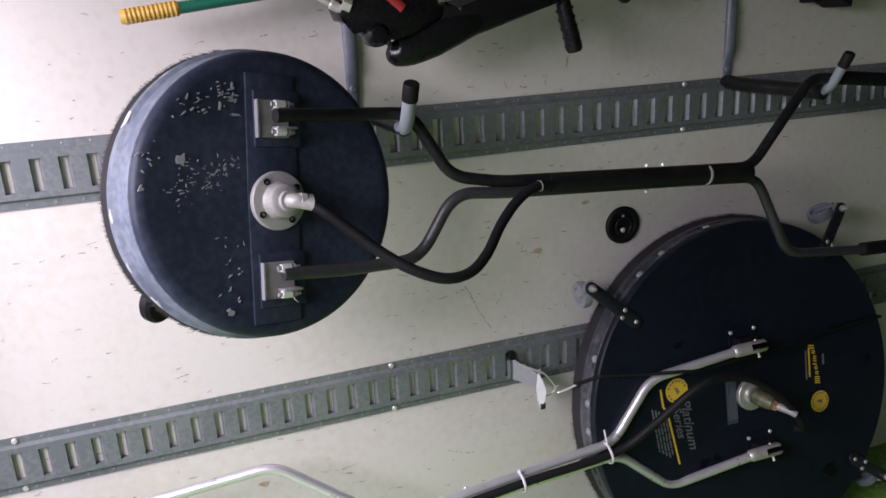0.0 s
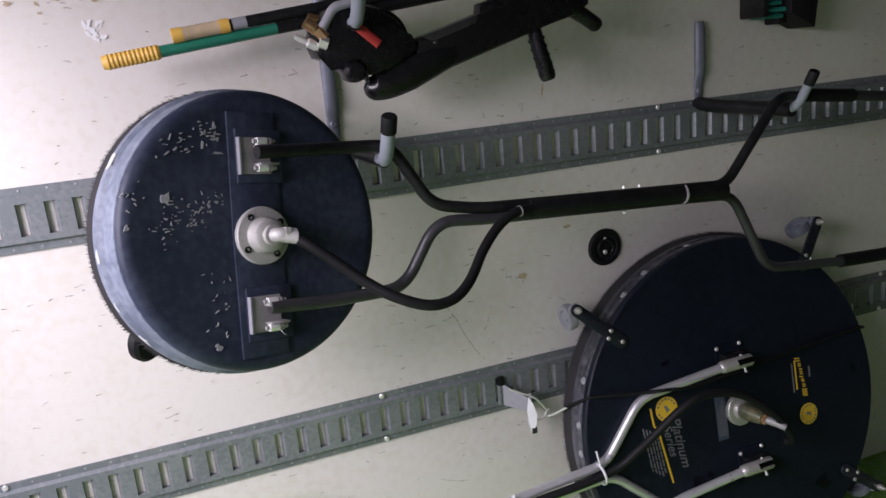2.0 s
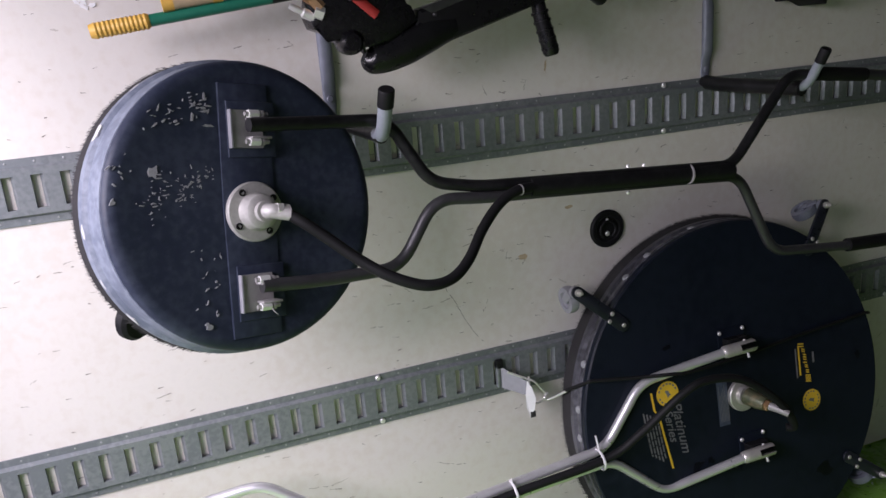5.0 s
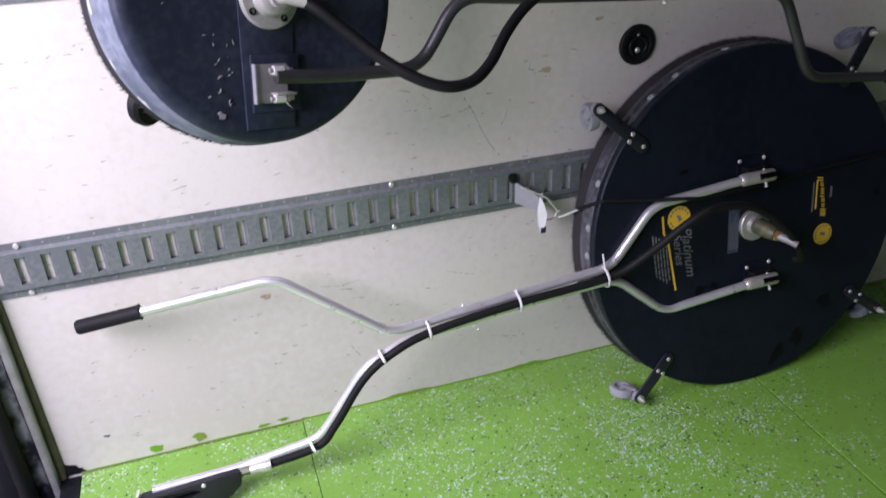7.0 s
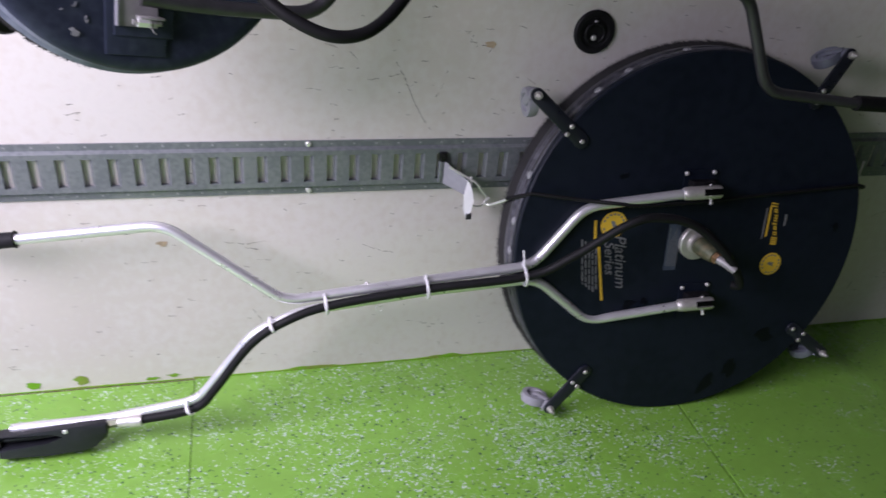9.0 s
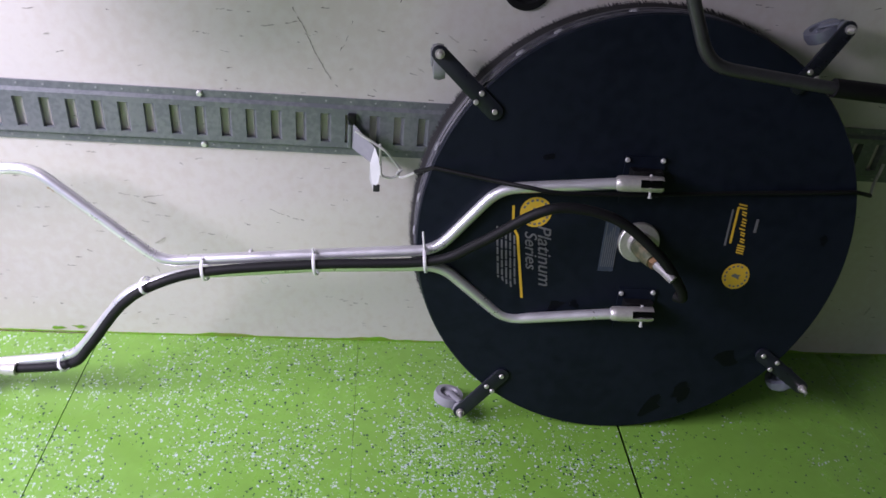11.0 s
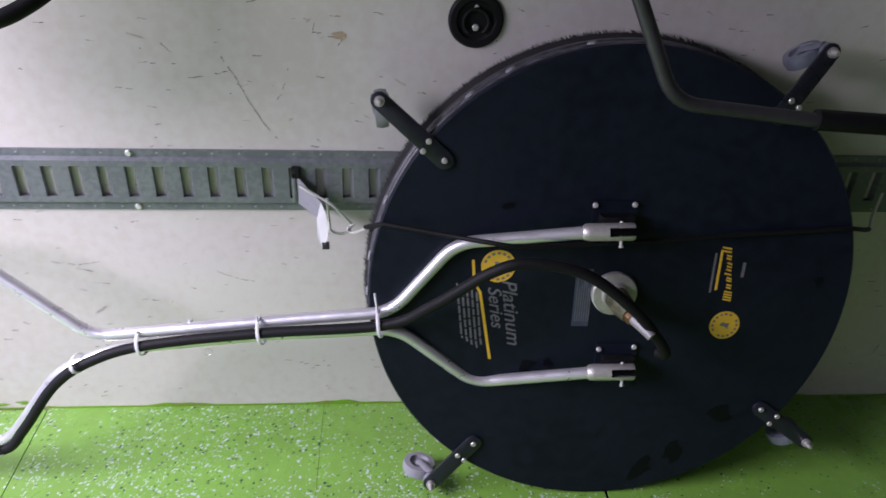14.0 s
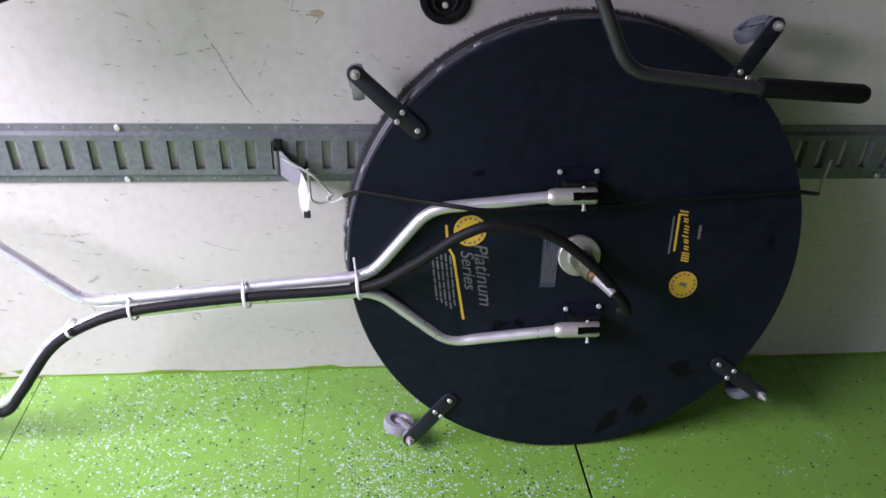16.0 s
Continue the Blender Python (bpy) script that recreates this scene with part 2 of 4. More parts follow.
def smooth_line(points, steps=6):
    """A Catmull-Rom curve through points."""
    p = [Vector(q) for q in points]
    p = [2 * p[0] - p[1]] + p + [2 * p[-1] - p[-2]]
    out = []
    for a, b, c, d in zip(p, p[1:], p[2:], p[3:]):
        for i in range(steps):
            t = i / steps
            out.append(0.5 * (2 * b + (c - a) * t + (2 * a - 5 * b + 4 * c - d) * t * t + (3 * b - a - 3 * c + d) * t ** 3))
    return out + [p[-2]]


def tube(points, r, sides=14, bm=None, flat=None):
    """A round tube along points; r: one radius or one each; flat: (radius along, radius across) of a band."""
    bm = bm or bmesh.new()
    pts = [Vector(p) for p in points]
    radii = r if isinstance(r, (list, tuple)) else [r] * len(pts)
    d = (pts[1] - pts[0]).normalized()
    u = d.orthogonal().normalized()
    if flat:
        u = (Vector(flat[2]) - d * d.dot(Vector(flat[2]))).normalized()
    rings = []
    for i, p in enumerate(pts):
        new_d = (pts[min(i + 1, len(pts) - 1)] - pts[max(i - 1, 0)]).normalized()
        u = (u - new_d * u.dot(new_d)).normalized()
        w = new_d.cross(u)
        ring = []
        for k in range(sides):
            a = 2 * math.pi * k / sides
            ru, rw = (flat[0], flat[1]) if flat else (radii[i], radii[i])
            ring.append(bm.verts.new(p + u * math.cos(a) * ru + w * math.sin(a) * rw))
        rings.append(ring)
    for a, b in zip(rings, rings[1:]):
        for k in range(sides):
            bm.faces.new((a[k], a[(k + 1) % sides], b[(k + 1) % sides], b[k]))
    bm.faces.new(rings[0][::-1])
    bm.faces.new(rings[-1])
    return bm


def lathe(profile, sides=96, bm=None, m=Matrix()):
    """A turned shape from (radius, height) round z."""
    bm = bm or bmesh.new()
    rings = []
    for r, z in profile:
        if r < 1e-6:
            rings.append([bm.verts.new(m @ Vector((0, 0, z)))])
        else:
            rings.append([bm.verts.new(m @ Vector((r * math.cos(2 * math.pi * k / sides), r * math.sin(2 * math.pi * k / sides), z))) for k in range(sides)])
    for a, b in zip(rings, rings[1:]):
        for k in range(sides):
            q = [a[k % len(a)], a[(k + 1) % len(a)], b[(k + 1) % len(b)], b[k % len(b)]]
            q = list(dict.fromkeys(q))
            if len(q) > 2:
                bm.faces.new(q)
    return bm


def plate(outline, z0, z1, bm=None, bevel=0.0):
    """A flat piece with this (x, y) outline from z0 to z1."""
    bm = bm or bmesh.new()
    lo = [bm.verts.new((x, y, z0)) for x, y in outline]
    hi = [bm.verts.new((x, y, z1)) for x, y in outline]
    n = len(outline)
    bm.faces.new(lo[::-1])
    top = bm.faces.new(hi)
    for k in range(n):
        bm.faces.new((lo[k], lo[(k + 1) % n], hi[(k + 1) % n], hi[k]))
    if bevel:
        bmesh.ops.bevel(bm, geom=list(top.edges), offset=bevel, segments=2, affect="EDGES", profile=0.5)
    return bm


def blob(x, y, r, rnd, stretch=1.0, turn=0.0, n=11):
    """An uneven outline about (x, y)."""
    out = []
    for k in range(n):
        a = 2 * math.pi * k / n
        q = r * rnd.uniform(0.45, 1.15)
        u, v = q * math.cos(a) * stretch, q * math.sin(a)
        out.append((x + u * math.cos(turn) - v * math.sin(turn), y + u * math.sin(turn) + v * math.cos(turn)))
    return out


def facing(c, n, roll=0.0):
    """A pose at c whose z is n, y is as upright as may be, then rolled clockwise as seen from the front."""
    n = Vector(n).normalized()
    x = Vector((0, 0, 1)).cross(n).normalized()
    y = n.cross(x)
    m = Matrix((x, y, n)).transposed().to_4x4()
    m.translation = c
    return m @ pose(0, 0, 0, 0, 0, -roll)


def hexagon(r, z0, z1, m=Matrix(), bm=None):
    bm = bm or bmesh.new()
    return lathe([(0, z0), (r, z0), (r, z1 - 0.0008), (r - 0.0008, z1), (0, z1)], 6, bm, m)


def bolt_head(r, h, m):
    return lathe([(0, 0), (r, 0), (r, h * 0.5), (r * 0.75, h * 0.9), (0, h)], 10, None, m)


def shift(x, y, z=0.0):
    return Matrix.Translation((x, y, z))


# ---- structure ----
X0, X1, BACK, TOP = -1.43, 3.0, -2.25, 2.05
wall = part("wall_north", box((X0, 0, -0.03), (X1, 0.06, TOP)), WHITE_WALL, smooth=False)
tagged(wall, "off-white painted van wall with scuffs and scratches", "wall", kind="structure")
wall_s = part("wall_south", box((X0, BACK - 0.06, -0.03), (X1, BACK, TOP)), UNSEEN_GREY, smooth=False)
tagged(wall_s, "unseen van wall opposite, grey for its bounce", "wall", kind="structure")
wall_e = part("wall_east", box((X1 + 0.002, BACK, -0.03), (X1 + 0.062, 0, TOP)), UNSEEN_DARK, smooth=False)
tagged(wall_e, "unseen end wall, dark to cut bounce", "wall", kind="structure")
roof = part("ceiling", box((X0, BACK - 0.06, TOP + 0.002), (X1 + 0.06, 0.06, TOP + 0.05)), UNSEEN_DARK, smooth=False)
tagged(roof, "unseen van ceiling, dark to cut bounce", "ceiling", kind="structure")
ground = part("ground", box((-60, -60, -0.75), (60, 60, -0.70)), CONCRETE, smooth=False)
tagged(ground, "pale speckled concrete ground outside", "ground", kind="structure")

# unseen header, added to keep daylight off the upper wall
header = part("door_light_header", box((X0 - 0.17, BACK, 1.665), (X0 - 0.07, -0.055, TOP)), UNSEEN_DARK, smooth=False)
tagged(header, "unseen header added to cut the door's daylight", "wall", kind="structure")
floor = part("floor", box((-1.385, BACK, -0.06), (X1, 0, -0.008)), SILL_BLACK, smooth=False)
tagged(floor, "green epoxy floor with white and black flakes", "floor", kind="structure")
SEAMS = [-1.385, -0.868, -0.282, 0.285, 0.866, 1.447, 2.03, X1]
for k, (a, b) in enumerate(zip(SEAMS, SEAMS[1:])):
    far = -0.0045 if k == 0 else -0.001
    g0, g1 = (0.003 if abs(q - 0.285) < 0.01 else 0.0009 if q < -0.5 else 0.0003 for q in (a, b))
    part("floor_panel", box((a + g0, BACK, -0.008), (b - g1, far, 0.0), 0.0005), FLOOR_GREEN, floor, smooth=False)

rnd = random.Random(5)

def green_run(x0, x1, base, high, seed):
    """Green floor paint that has crept up the wall with a wavy edge."""
    rr = random.Random(seed)
    bm = bmesh.new()
    prev = None
    n = int((x1 - x0) / 0.012)
    for i in range(n + 1):
        x = x0 + (x1 - x0) * i / n
        h = base + high * max(0, noise.noise((x * 6, seed, 0)) + 0.45 * noise.noise((x * 28, seed, 3)))
        row = (bm.verts.new((x, -0.0012, 0)), bm.verts.new((x, -0.0012, h)), bm.verts.new((x, 0.001, h)))
        if prev:
            bm.faces.new((prev[0], row[0], row[1], prev[1]))
            bm.faces.new((prev[1], row[1], row[2], prev[2]))
        prev = row
    return bm


part("paint_edge", green_run(-1.385, -0.872, 0.0035, 0.006, 8), GREEN_EDGE, wall, "green paint run onto the wall foot", smooth=False, kind="stuff")
part("paint_edge", green_run(-0.87, 1.6, 0.004, 0.012, 3), GREEN_EDGE, wall, "green paint run onto the wall foot", smooth=False, kind="stuff")
bm = bmesh.new()
for x, z, r, s in ((-1.115, 0.024, 0.013, 1.3), (-1.215, 0.021, 0.011, 2.4), (-0.915, 0.018, 0.006, 3.0), (-0.96, 0.012, 0.006, 2.6)):
    bm.faces.new([bm.verts.new((px, -0.0014, pz)) for px, pz in blob(x, z, r, rnd, s)])
part("paint_blot", bm, GREEN_EDGE, wall, "green paint blots", smooth=False, kind="stuff")
part("grime_line", box((-1.385, -0.0042, -0.006), (-0.87, -0.0015, -0.001)), RUST_LINE, floor, "brown grime in the floor joint", smooth=False)

# door opening: frame post, seal and step
post = thing("door_frame", "grey metal door post with black rubber seal", "door frame", kind="structure")
part("post", box((-1.448, -0.03, -0.05), (-1.4315, 0.08, TOP), 0.005), FRAME_ALU, post)
part("post_face", box((-1.4775, -0.028, -0.05), (-1.449, 0.08, TOP), 0.004), POST_GREY, post, "smeared blue-grey post face")
part("seal", tube([(-1.49, -0.045, -0.04), (-1.49, -0.045, 2.0)], 0.018, 10), RUBBER, post)
part("outer_post", box((-1.74, -0.045, -0.3), (-1.478, 0.1, TOP), 0.012), SILL_BLACK, post)
# olive bead whose dark colour paints in the shade between post and wall
part("corner_shade_bead", tube([(-1.4255, -0.001, 0.0), (-1.4245, -0.001, 0.25), (-1.4255, -0.001, 0.486)], [0.011, 0.0085, 0.007], 10), CORNER_SHADE, post, "olive bead along the post, darkened with the corner's shade")
step = thing("door_sill", "black dirty door sill below the floor edge", "sill", kind="structure")
part("sill", box((-1.56, BACK, -0.16), (-1.387, -0.052, -0.055), 0.008), SILL_BLACK, step)
bits = random.Random(31)
for k in range(5):
    x, y = bits.uniform(-1.55, -1.40), bits.uniform(-0.16, -0.06)
    part("grit", lathe([(0, 0), (0.008, 0), (0.006, 0.004), (0, 0.005)], 6, None, shift(x, y, -0.055 if x < -1.43 else -0.004) @ Matrix.Diagonal((bits.uniform(0.6, 1.8), bits.uniform(0.5, 1), 1, 1))), FLAKE, step, "pale grit")
part("sill_lip", box((-1.4305, BACK, -0.054), (-1.3865, -0.0015, -0.004), 0.004), SILL_BLACK, step)


# ---- wall marks ----
def scratches(strokes, w=0.0014):
    """Broken, slightly wandering strokes on the wall."""
    bm = bmesh.new()
    for s in strokes:
        for a, b in zip(s, s[1:]):
            a, b = Vector((a[0], -0.0006, a[1])), Vector((b[0], -0.0006, b[1]))
            n = max(1, int((b - a).length / 0.006))
            for i in range(n):
                if n > 2 and rnd.random() < 0.22:
                    continue
                p, q = a.lerp(b, i / n), a.lerp(b, (i + rnd.uniform(0.8, 1.15)) / n)
                d = q - p
                k = Vector((-d.z, 0, d.x)).normalized()
                p, q = p + k * rnd.gauss(0, 0.0008), q + k * rnd.gauss(0, 0.0008)
                k = k * w * rnd.uniform(0.25, 0.9)
                bm.faces.new([bm.verts.new(v) for v in (p - k, q - k * 0.4, q + k * 0.4, p + k)])
    return bm


STROKES = [
    [(-0.49, 0.736), (-0.47, 0.738), (-0.44, 0.744), (-0.405, 0.752)], [(-0.42, 0.775), (-0.395, 0.73), (-0.385, 0.706), (-0.36, 0.66), (-0.338, 0.628)],
    [(-0.31, 0.765), (-0.318, 0.73), (-0.332, 0.70)], [(-0.265, 0.744), (-0.25, 0.742)], [(-0.255, 0.81), (-0.225, 0.812), (-0.22, 0.806), (-0.232, 0.792)],
    [(-0.475, 0.35), (-0.44, 0.335), (-0.405, 0.325)], [(-0.735, 0.358), (-0.71, 0.35)], [(-0.78, 0.372), (-0.73, 0.366), (-0.69, 0.372)],
    [(-0.725, 0.19), (-0.705, 0.155)], [(-0.30, 0.84), (-0.262, 0.84), (-0.268, 0.82)], [(-0.52, 0.80), (-0.50, 0.78)],
    [(-0.60, 0.72), (-0.57, 0.715)], [(-1.13, 1.45), (-1.11, 1.449)], [(-1.14, 1.411), (-1.11, 1.412)], [(-0.93, 1.28), (-0.905, 1.30), (-0.90, 1.28), (-0.92, 1.275)],
    [(-0.72, 1.32), (-0.69, 1.325), (-0.70, 1.335)], [(-0.65, 1.315), (-0.62, 1.318)], [(-0.3, 1.21), (-0.29, 1.19)], [(-0.212, 1.212), (-0.192, 1.211)], [(-0.208, 1.208), (-0.196, 1.207)], [(-0.199, 1.203), (-0.203, 1.190)], [(-0.165, 1.18), (-0.158, 1.172)],
]
small = random.Random(11)
for _ in range(760):
    x, z = small.uniform(-1.38, 1.3), small.uniform(0.03, 1.5)
    ln = small.uniform(0.003, 0.018)
    a = small.gauss(0, 0.16)
    STROKES.append([(x, z), (x + ln * math.cos(a), z + ln * math.sin(a))])
part("scuff_mark", scratches(STROKES, 0.0012), SCUFF, wall, "dark brown scuffs and scratches", smooth=False, kind="stuff")
bm = bmesh.new()
for _ in range(60):
    x, z = small.gauss(-1.10, 0.08), 1.53 - abs(small.gauss(0, 0.022))
    o = blob(x, z, small.uniform(0.0015, 0.005), small, small.uniform(1, 2.5))
    bm.faces.new([bm.verts.new((px, -0.0007 - 0.00003 * _, pz)) for px, pz in o])
for x, z, r in ((-0.225, 0.815, 0.008), (-0.906, 0.377, 0.0075), (-0.1015, 0.914, 0.006), (-0.352, 0.98, 0.002)):
    bm.faces.new([bm.verts.new((px, -0.0008, pz)) for px, pz in blob(x, z, r, small, 1.8)])
for x, z, r, w in ((-0.1475, 1.236, 0.0032, 4.5), (-0.1455, 1.245, 0.002, 3.0)):
    bm.faces.new([bm.verts.new((px, -0.0009 - r * 0.02, pz)) for px, pz in blob(x, z, r, small, w, 1.5)])
part("rust_stain", bm, RUST, wall, "ochre rust stains", smooth=False, kind="stuff")
bm = bmesh.new()
for _ in range(70):
    x, z = small.uniform(-1.3, 1.25), small.uniform(0.12, 1.5)
    turn = small.gauss(0, 0.5) if x < 0.3 else small.gauss(0.9, 0.5)
    o = blob(x, z, small.uniform(0.001, 0.0028), small, small.uniform(2.5, 7), turn, 14)
    bm.faces.new([bm.verts.new((px, -0.0005 - 0.00001 * _, pz)) for px, pz in o])
part("grey_smear", bm, SMEAR, wall, "faint grey-brown smears", smooth=False, kind="stuff")
bm = bmesh.new()
for _ in range(14):
    o = blob(-1.043 + small.gauss(0, 0.009), 1.437 + small.gauss(0, 0.009), 0.004, small, 2.2, small.uniform(0, 3))
    bm.faces.new([bm.verts.new((px, -0.0007 - 0.0001 * _, pz)) for px, pz in o])
part("white_mark", bm, PAPER, wall, "bright white paint mark", smooth=False, kind="stuff")


bm = bmesh.new()
for k, (x, z, r, w) in enumerate(((-1.412, 0.016, 0.022, 1.1), (-1.40, 0.008, 0.016, 2.0), (-1.419, 0.035, 0.011, 0.6), (-1.424, 0.075, 0.008, 0.35), (-1.426, 0.13, 0.006, 0.25), (-1.388, 0.006, 0.008, 2.4), (-1.31, 0.09, 0.004, 1.8))):
    o = blob(x, z, r, small, w)
    bm.faces.new([bm.verts.new((max(px, -1.431), -0.0008 - 0.00005 * k, max(pz, 0.0))) for px, pz in o])
part("dark_smudge", bm, SILL_BLACK, wall, "dark smudges in the corner by the door", smooth=False, kind="stuff")


# ---- slotted cargo rails ----
def cargo_rail(zc, phase, label):
    pitch, half, sw = 0.047625, 0.060, 0.0102
    rail = thing("cargo_rail", label, "rail", shift(0, 0, zc), "cargo rails")
    k0, k1 = math.ceil((X0 + 0.02 - phase) / pitch), math.floor((X1 - 0.06 - phase) / pitch)
    xs = [X0 + 0.004]
    for k in range(k0, k1 + 1):
        xs += [phase + k * pitch - sw, phase + k * pitch + sw]
    xs.append(X1 - 0.01)
    prof = [(-half, -0.0005), (-half, -0.0035), (-0.046, -0.0035), (-0.041, -0.0120), (-0.030, -0.0120), (0.030, -0.0120), (0.041, -0.0120), (0.046, -0.0035), (half, -0.0035), (half, -0.0005)]
    bm = bmesh.new()
    grid = [[bm.verts.new((x, y, z)) for z, y in prof] for x in xs]
    for i in range(len(xs) - 1):
        for j in range(len(prof) - 1):
            if j == 4 and i % 2 == 1:
                a, b, c, d = grid[i][4], grid[i + 1][4], grid[i + 1][5], grid[i][5]
                deep = [bm.verts.new((v.co.x + e, -0.002, v.co.z)) for v, e in ((a, 0.0005), (b, -0.0065), (c, -0.0065), (d, 0.0005))]
                for p, q in ((0, 1), (1, 2), (2, 3), (3, 0)):
                    ring = (a, b, c, d)
                    bm.faces.new((ring[p], ring[q], deep[q], deep[p]))
                continue
            bm.faces.new((grid[i][j], grid[i][j + 1], grid[i + 1][j + 1], grid[i + 1][j]))
    part("rail_strip", bm, GALV, rail, smooth=False)
    bm = bmesh.new()
    for k in range(k0, k1 + 1):
        for z in (-0.053, 0.053):
            lathe([(0.0021, 0), (0.0018, 0.0009), (0, 0.0014)], 7, bm, facing((phase + (k + (0.0 if z > 0 else 0.4)) * pitch, -0.0035, z), (0, -1, 0)))
    part("rivets", bm, GALV_DARK, rail, kind="stuff")
    x = phase
    while x - 0.762 > X0:
        x -= 0.762
    while x < X1 - 0.05:
        for z in (-0.053, 0.053):
            part("screw", bolt_head(0.0062, 0.0045, facing((x, -0.0035, z), (0, -1, 0))), BOLT, rail)
        x += 0.762
    return rail


cargo_rail(0.548, -0.597, "galvanised grey slotted cargo rail low on the white wall")
cargo_rail(1.112, 0.160, "galvanised grey slotted cargo rail high on the white wall")

# recessed ring pan
pan = thing("ring_pan", "round black recessed tie-down pan with a ring", "tie-down ring", facing((0, -0.0005, 0.845), (0, -1, 0)))
part("pan", lathe([(0.046, 0), (0.046, 0.004), (0.042, 0.0075), (0.033, 0.0075), (0.029, 0.003), (0.012, 0.0025), (0, 0.0025)], 40), RUBBER, pan)
part("ring", tube([(0.021 * math.sin(a), 0.021 * math.cos(a) - 0.002, 0.0075) for a in [k * math.pi / 10 for k in range(-8, 9)]], 0.003, 8), BLACK_TUBE, pan)
part("rivet", bolt_head(0.006, 0.004, shift(0, -0.012, 0.003)), BOLT, pan)
part("rivet", bolt_head(0.0035, 0.004, shift(0, 0.022, 0.003)), BOLT, pan)


# ---- hook brackets ----
def hook_bracket(x, z_low, z_top, pegs, label, lean=0.014, thick=0.0122):
    th = thing("hook_bracket", label, "hook", group="hook brackets")
    bm = bmesh.new()
    rows = [(z_low, 0.010, 0.003), (z_low + 0.035, 0.013, 0.0032), (z_low + 0.06, 0.0135, 0.0045), (z_low + 0.085, 0.0145, 0.0105), (z_top - 0.02, 0.0145, 0.0105), (z_top, 0.012, 0.008)]
    rings = [[bm.verts.new((x + w * math.cos(t), -d - 0.0005 + d * math.sin(t), z)) for t in [2 * math.pi * k / 16 for k in range(16)]] for z, w, d in rows]
    for a, b in zip(rings, rings[1:]):
        for k in range(16):
            bm.faces.new((a[k], a[(k + 1) % 16], b[(k + 1) % 16], b[k]))
    bm.faces.new(rings[0][::-1])
    bm.faces.new(rings[-1])
    part("strap", bm, STRAP_GREY, th, "blue-grey steel tube with a flattened foot")
    part("bolt", bolt_head(0.0075, 0.005, facing((x, -0.0062, z_low + 0.042), (0, -1, 0))), STRAP_GREY, th)
    for z, reach, r in pegs:
        part("arm", tube(rounded([(x, -0.003, z + 0.004), (x, -0.06, z), (x + lean, -reach, z - 0.004)], 0.02), r, 12), BLACK_TUBE, th, "black steel arm")
        part("peg", tube(rounded([(x + lean, -reach + 0.03, z - 0.004), (x + lean, -reach - 0.012, z), (x + lean, -reach - 0.045, z + 0.055)], 0.03), thick, 14), PEG_GREY, th, "grey sleeved upturned peg")
        part("cap", tube([(x + lean, -reach - 0.042, z + 0.050), (x + lean, -reach - 0.056, z + 0.075), (x + lean, -reach - 0.057, z + 0.077)], [thick + 0.0014, thick + 0.0014, thick], 14), RUBBER, th, "black rubber cap")
    return th


hook_bracket(-0.631, 1.175, 1.62, [(1.172, 0.30, 0.0112), (1.405, 0.215, 0.0112)], "blue-grey steel hook bracket with two upturned pegs")
hook_bracket(0.278, 1.15, 1.355, [(1.158, 0.27, 0.0165)], "blue-grey steel hook bracket with one upturned peg", 0.032, 0.0098)

# ---- small hanging surface cleaner ----
MA = facing((-0.84, -0.32, 1.088), (0.37, -0.92, 0.14), 9.3)
cleaner_a = thing("surface_cleaner", "small round black surface cleaner with scuffed deck hung on wall hooks", "surface cleaner", MA)
RA = 0.227
deck = part("deck", lathe([(RA - 0.004, -0.02), (RA, -0.012), (RA - 0.002, -0.006), (RA - 0.007, -0.0015), (RA - 0.02, 0), (RA - 0.03, -0.0015), (0.1, 0.0005), (0, 0.001)]), DECK_A, cleaner_a, "scuffed black plastic deck")
part("skirt", lathe([(RA - 0.004, -0.012), (RA + 0.001, -0.014), (RA + 0.004, -0.055), (RA + 0.010, -0.060), (RA + 0.010, -0.078), (RA - 0.01, -0.08)]), SKIRT_A, cleaner_a, "worn grey-blue skirt")


def bristles(r, z0, z1, count, seed, flare=0.008):
    rr = random.Random(seed)
    bm = bmesh.new()
    lathe([(r - 0.012, z0), (r, z0), (r + flare * 0.5, z1), (r - 0.008, z1)], 90, bm)
    for k in range(count):
        a = 2 * math.pi * (k + rr.random()) / count
        c, s = math.cos(a), math.sin(a)
        w = 0.0026
        ln, out = z1 - rr.uniform(-0.004, 0.004), r + flare * rr.uniform(0.55, 1.05)
        v = [bm.verts.new(q) for q in ((c * r - s * w, s * r + c * w, z0), (c * r + s * w, s * r - c * w, z0), (c * out, s * out, ln), (c * (r - 0.004), s * (r - 0.004), z0))]
        bm.faces.new((v[0], v[1], v[2]))
        bm.faces.new((v[1], v[3], v[2]))
        bm.faces.new((v[3], v[0], v[2]))
    return bm


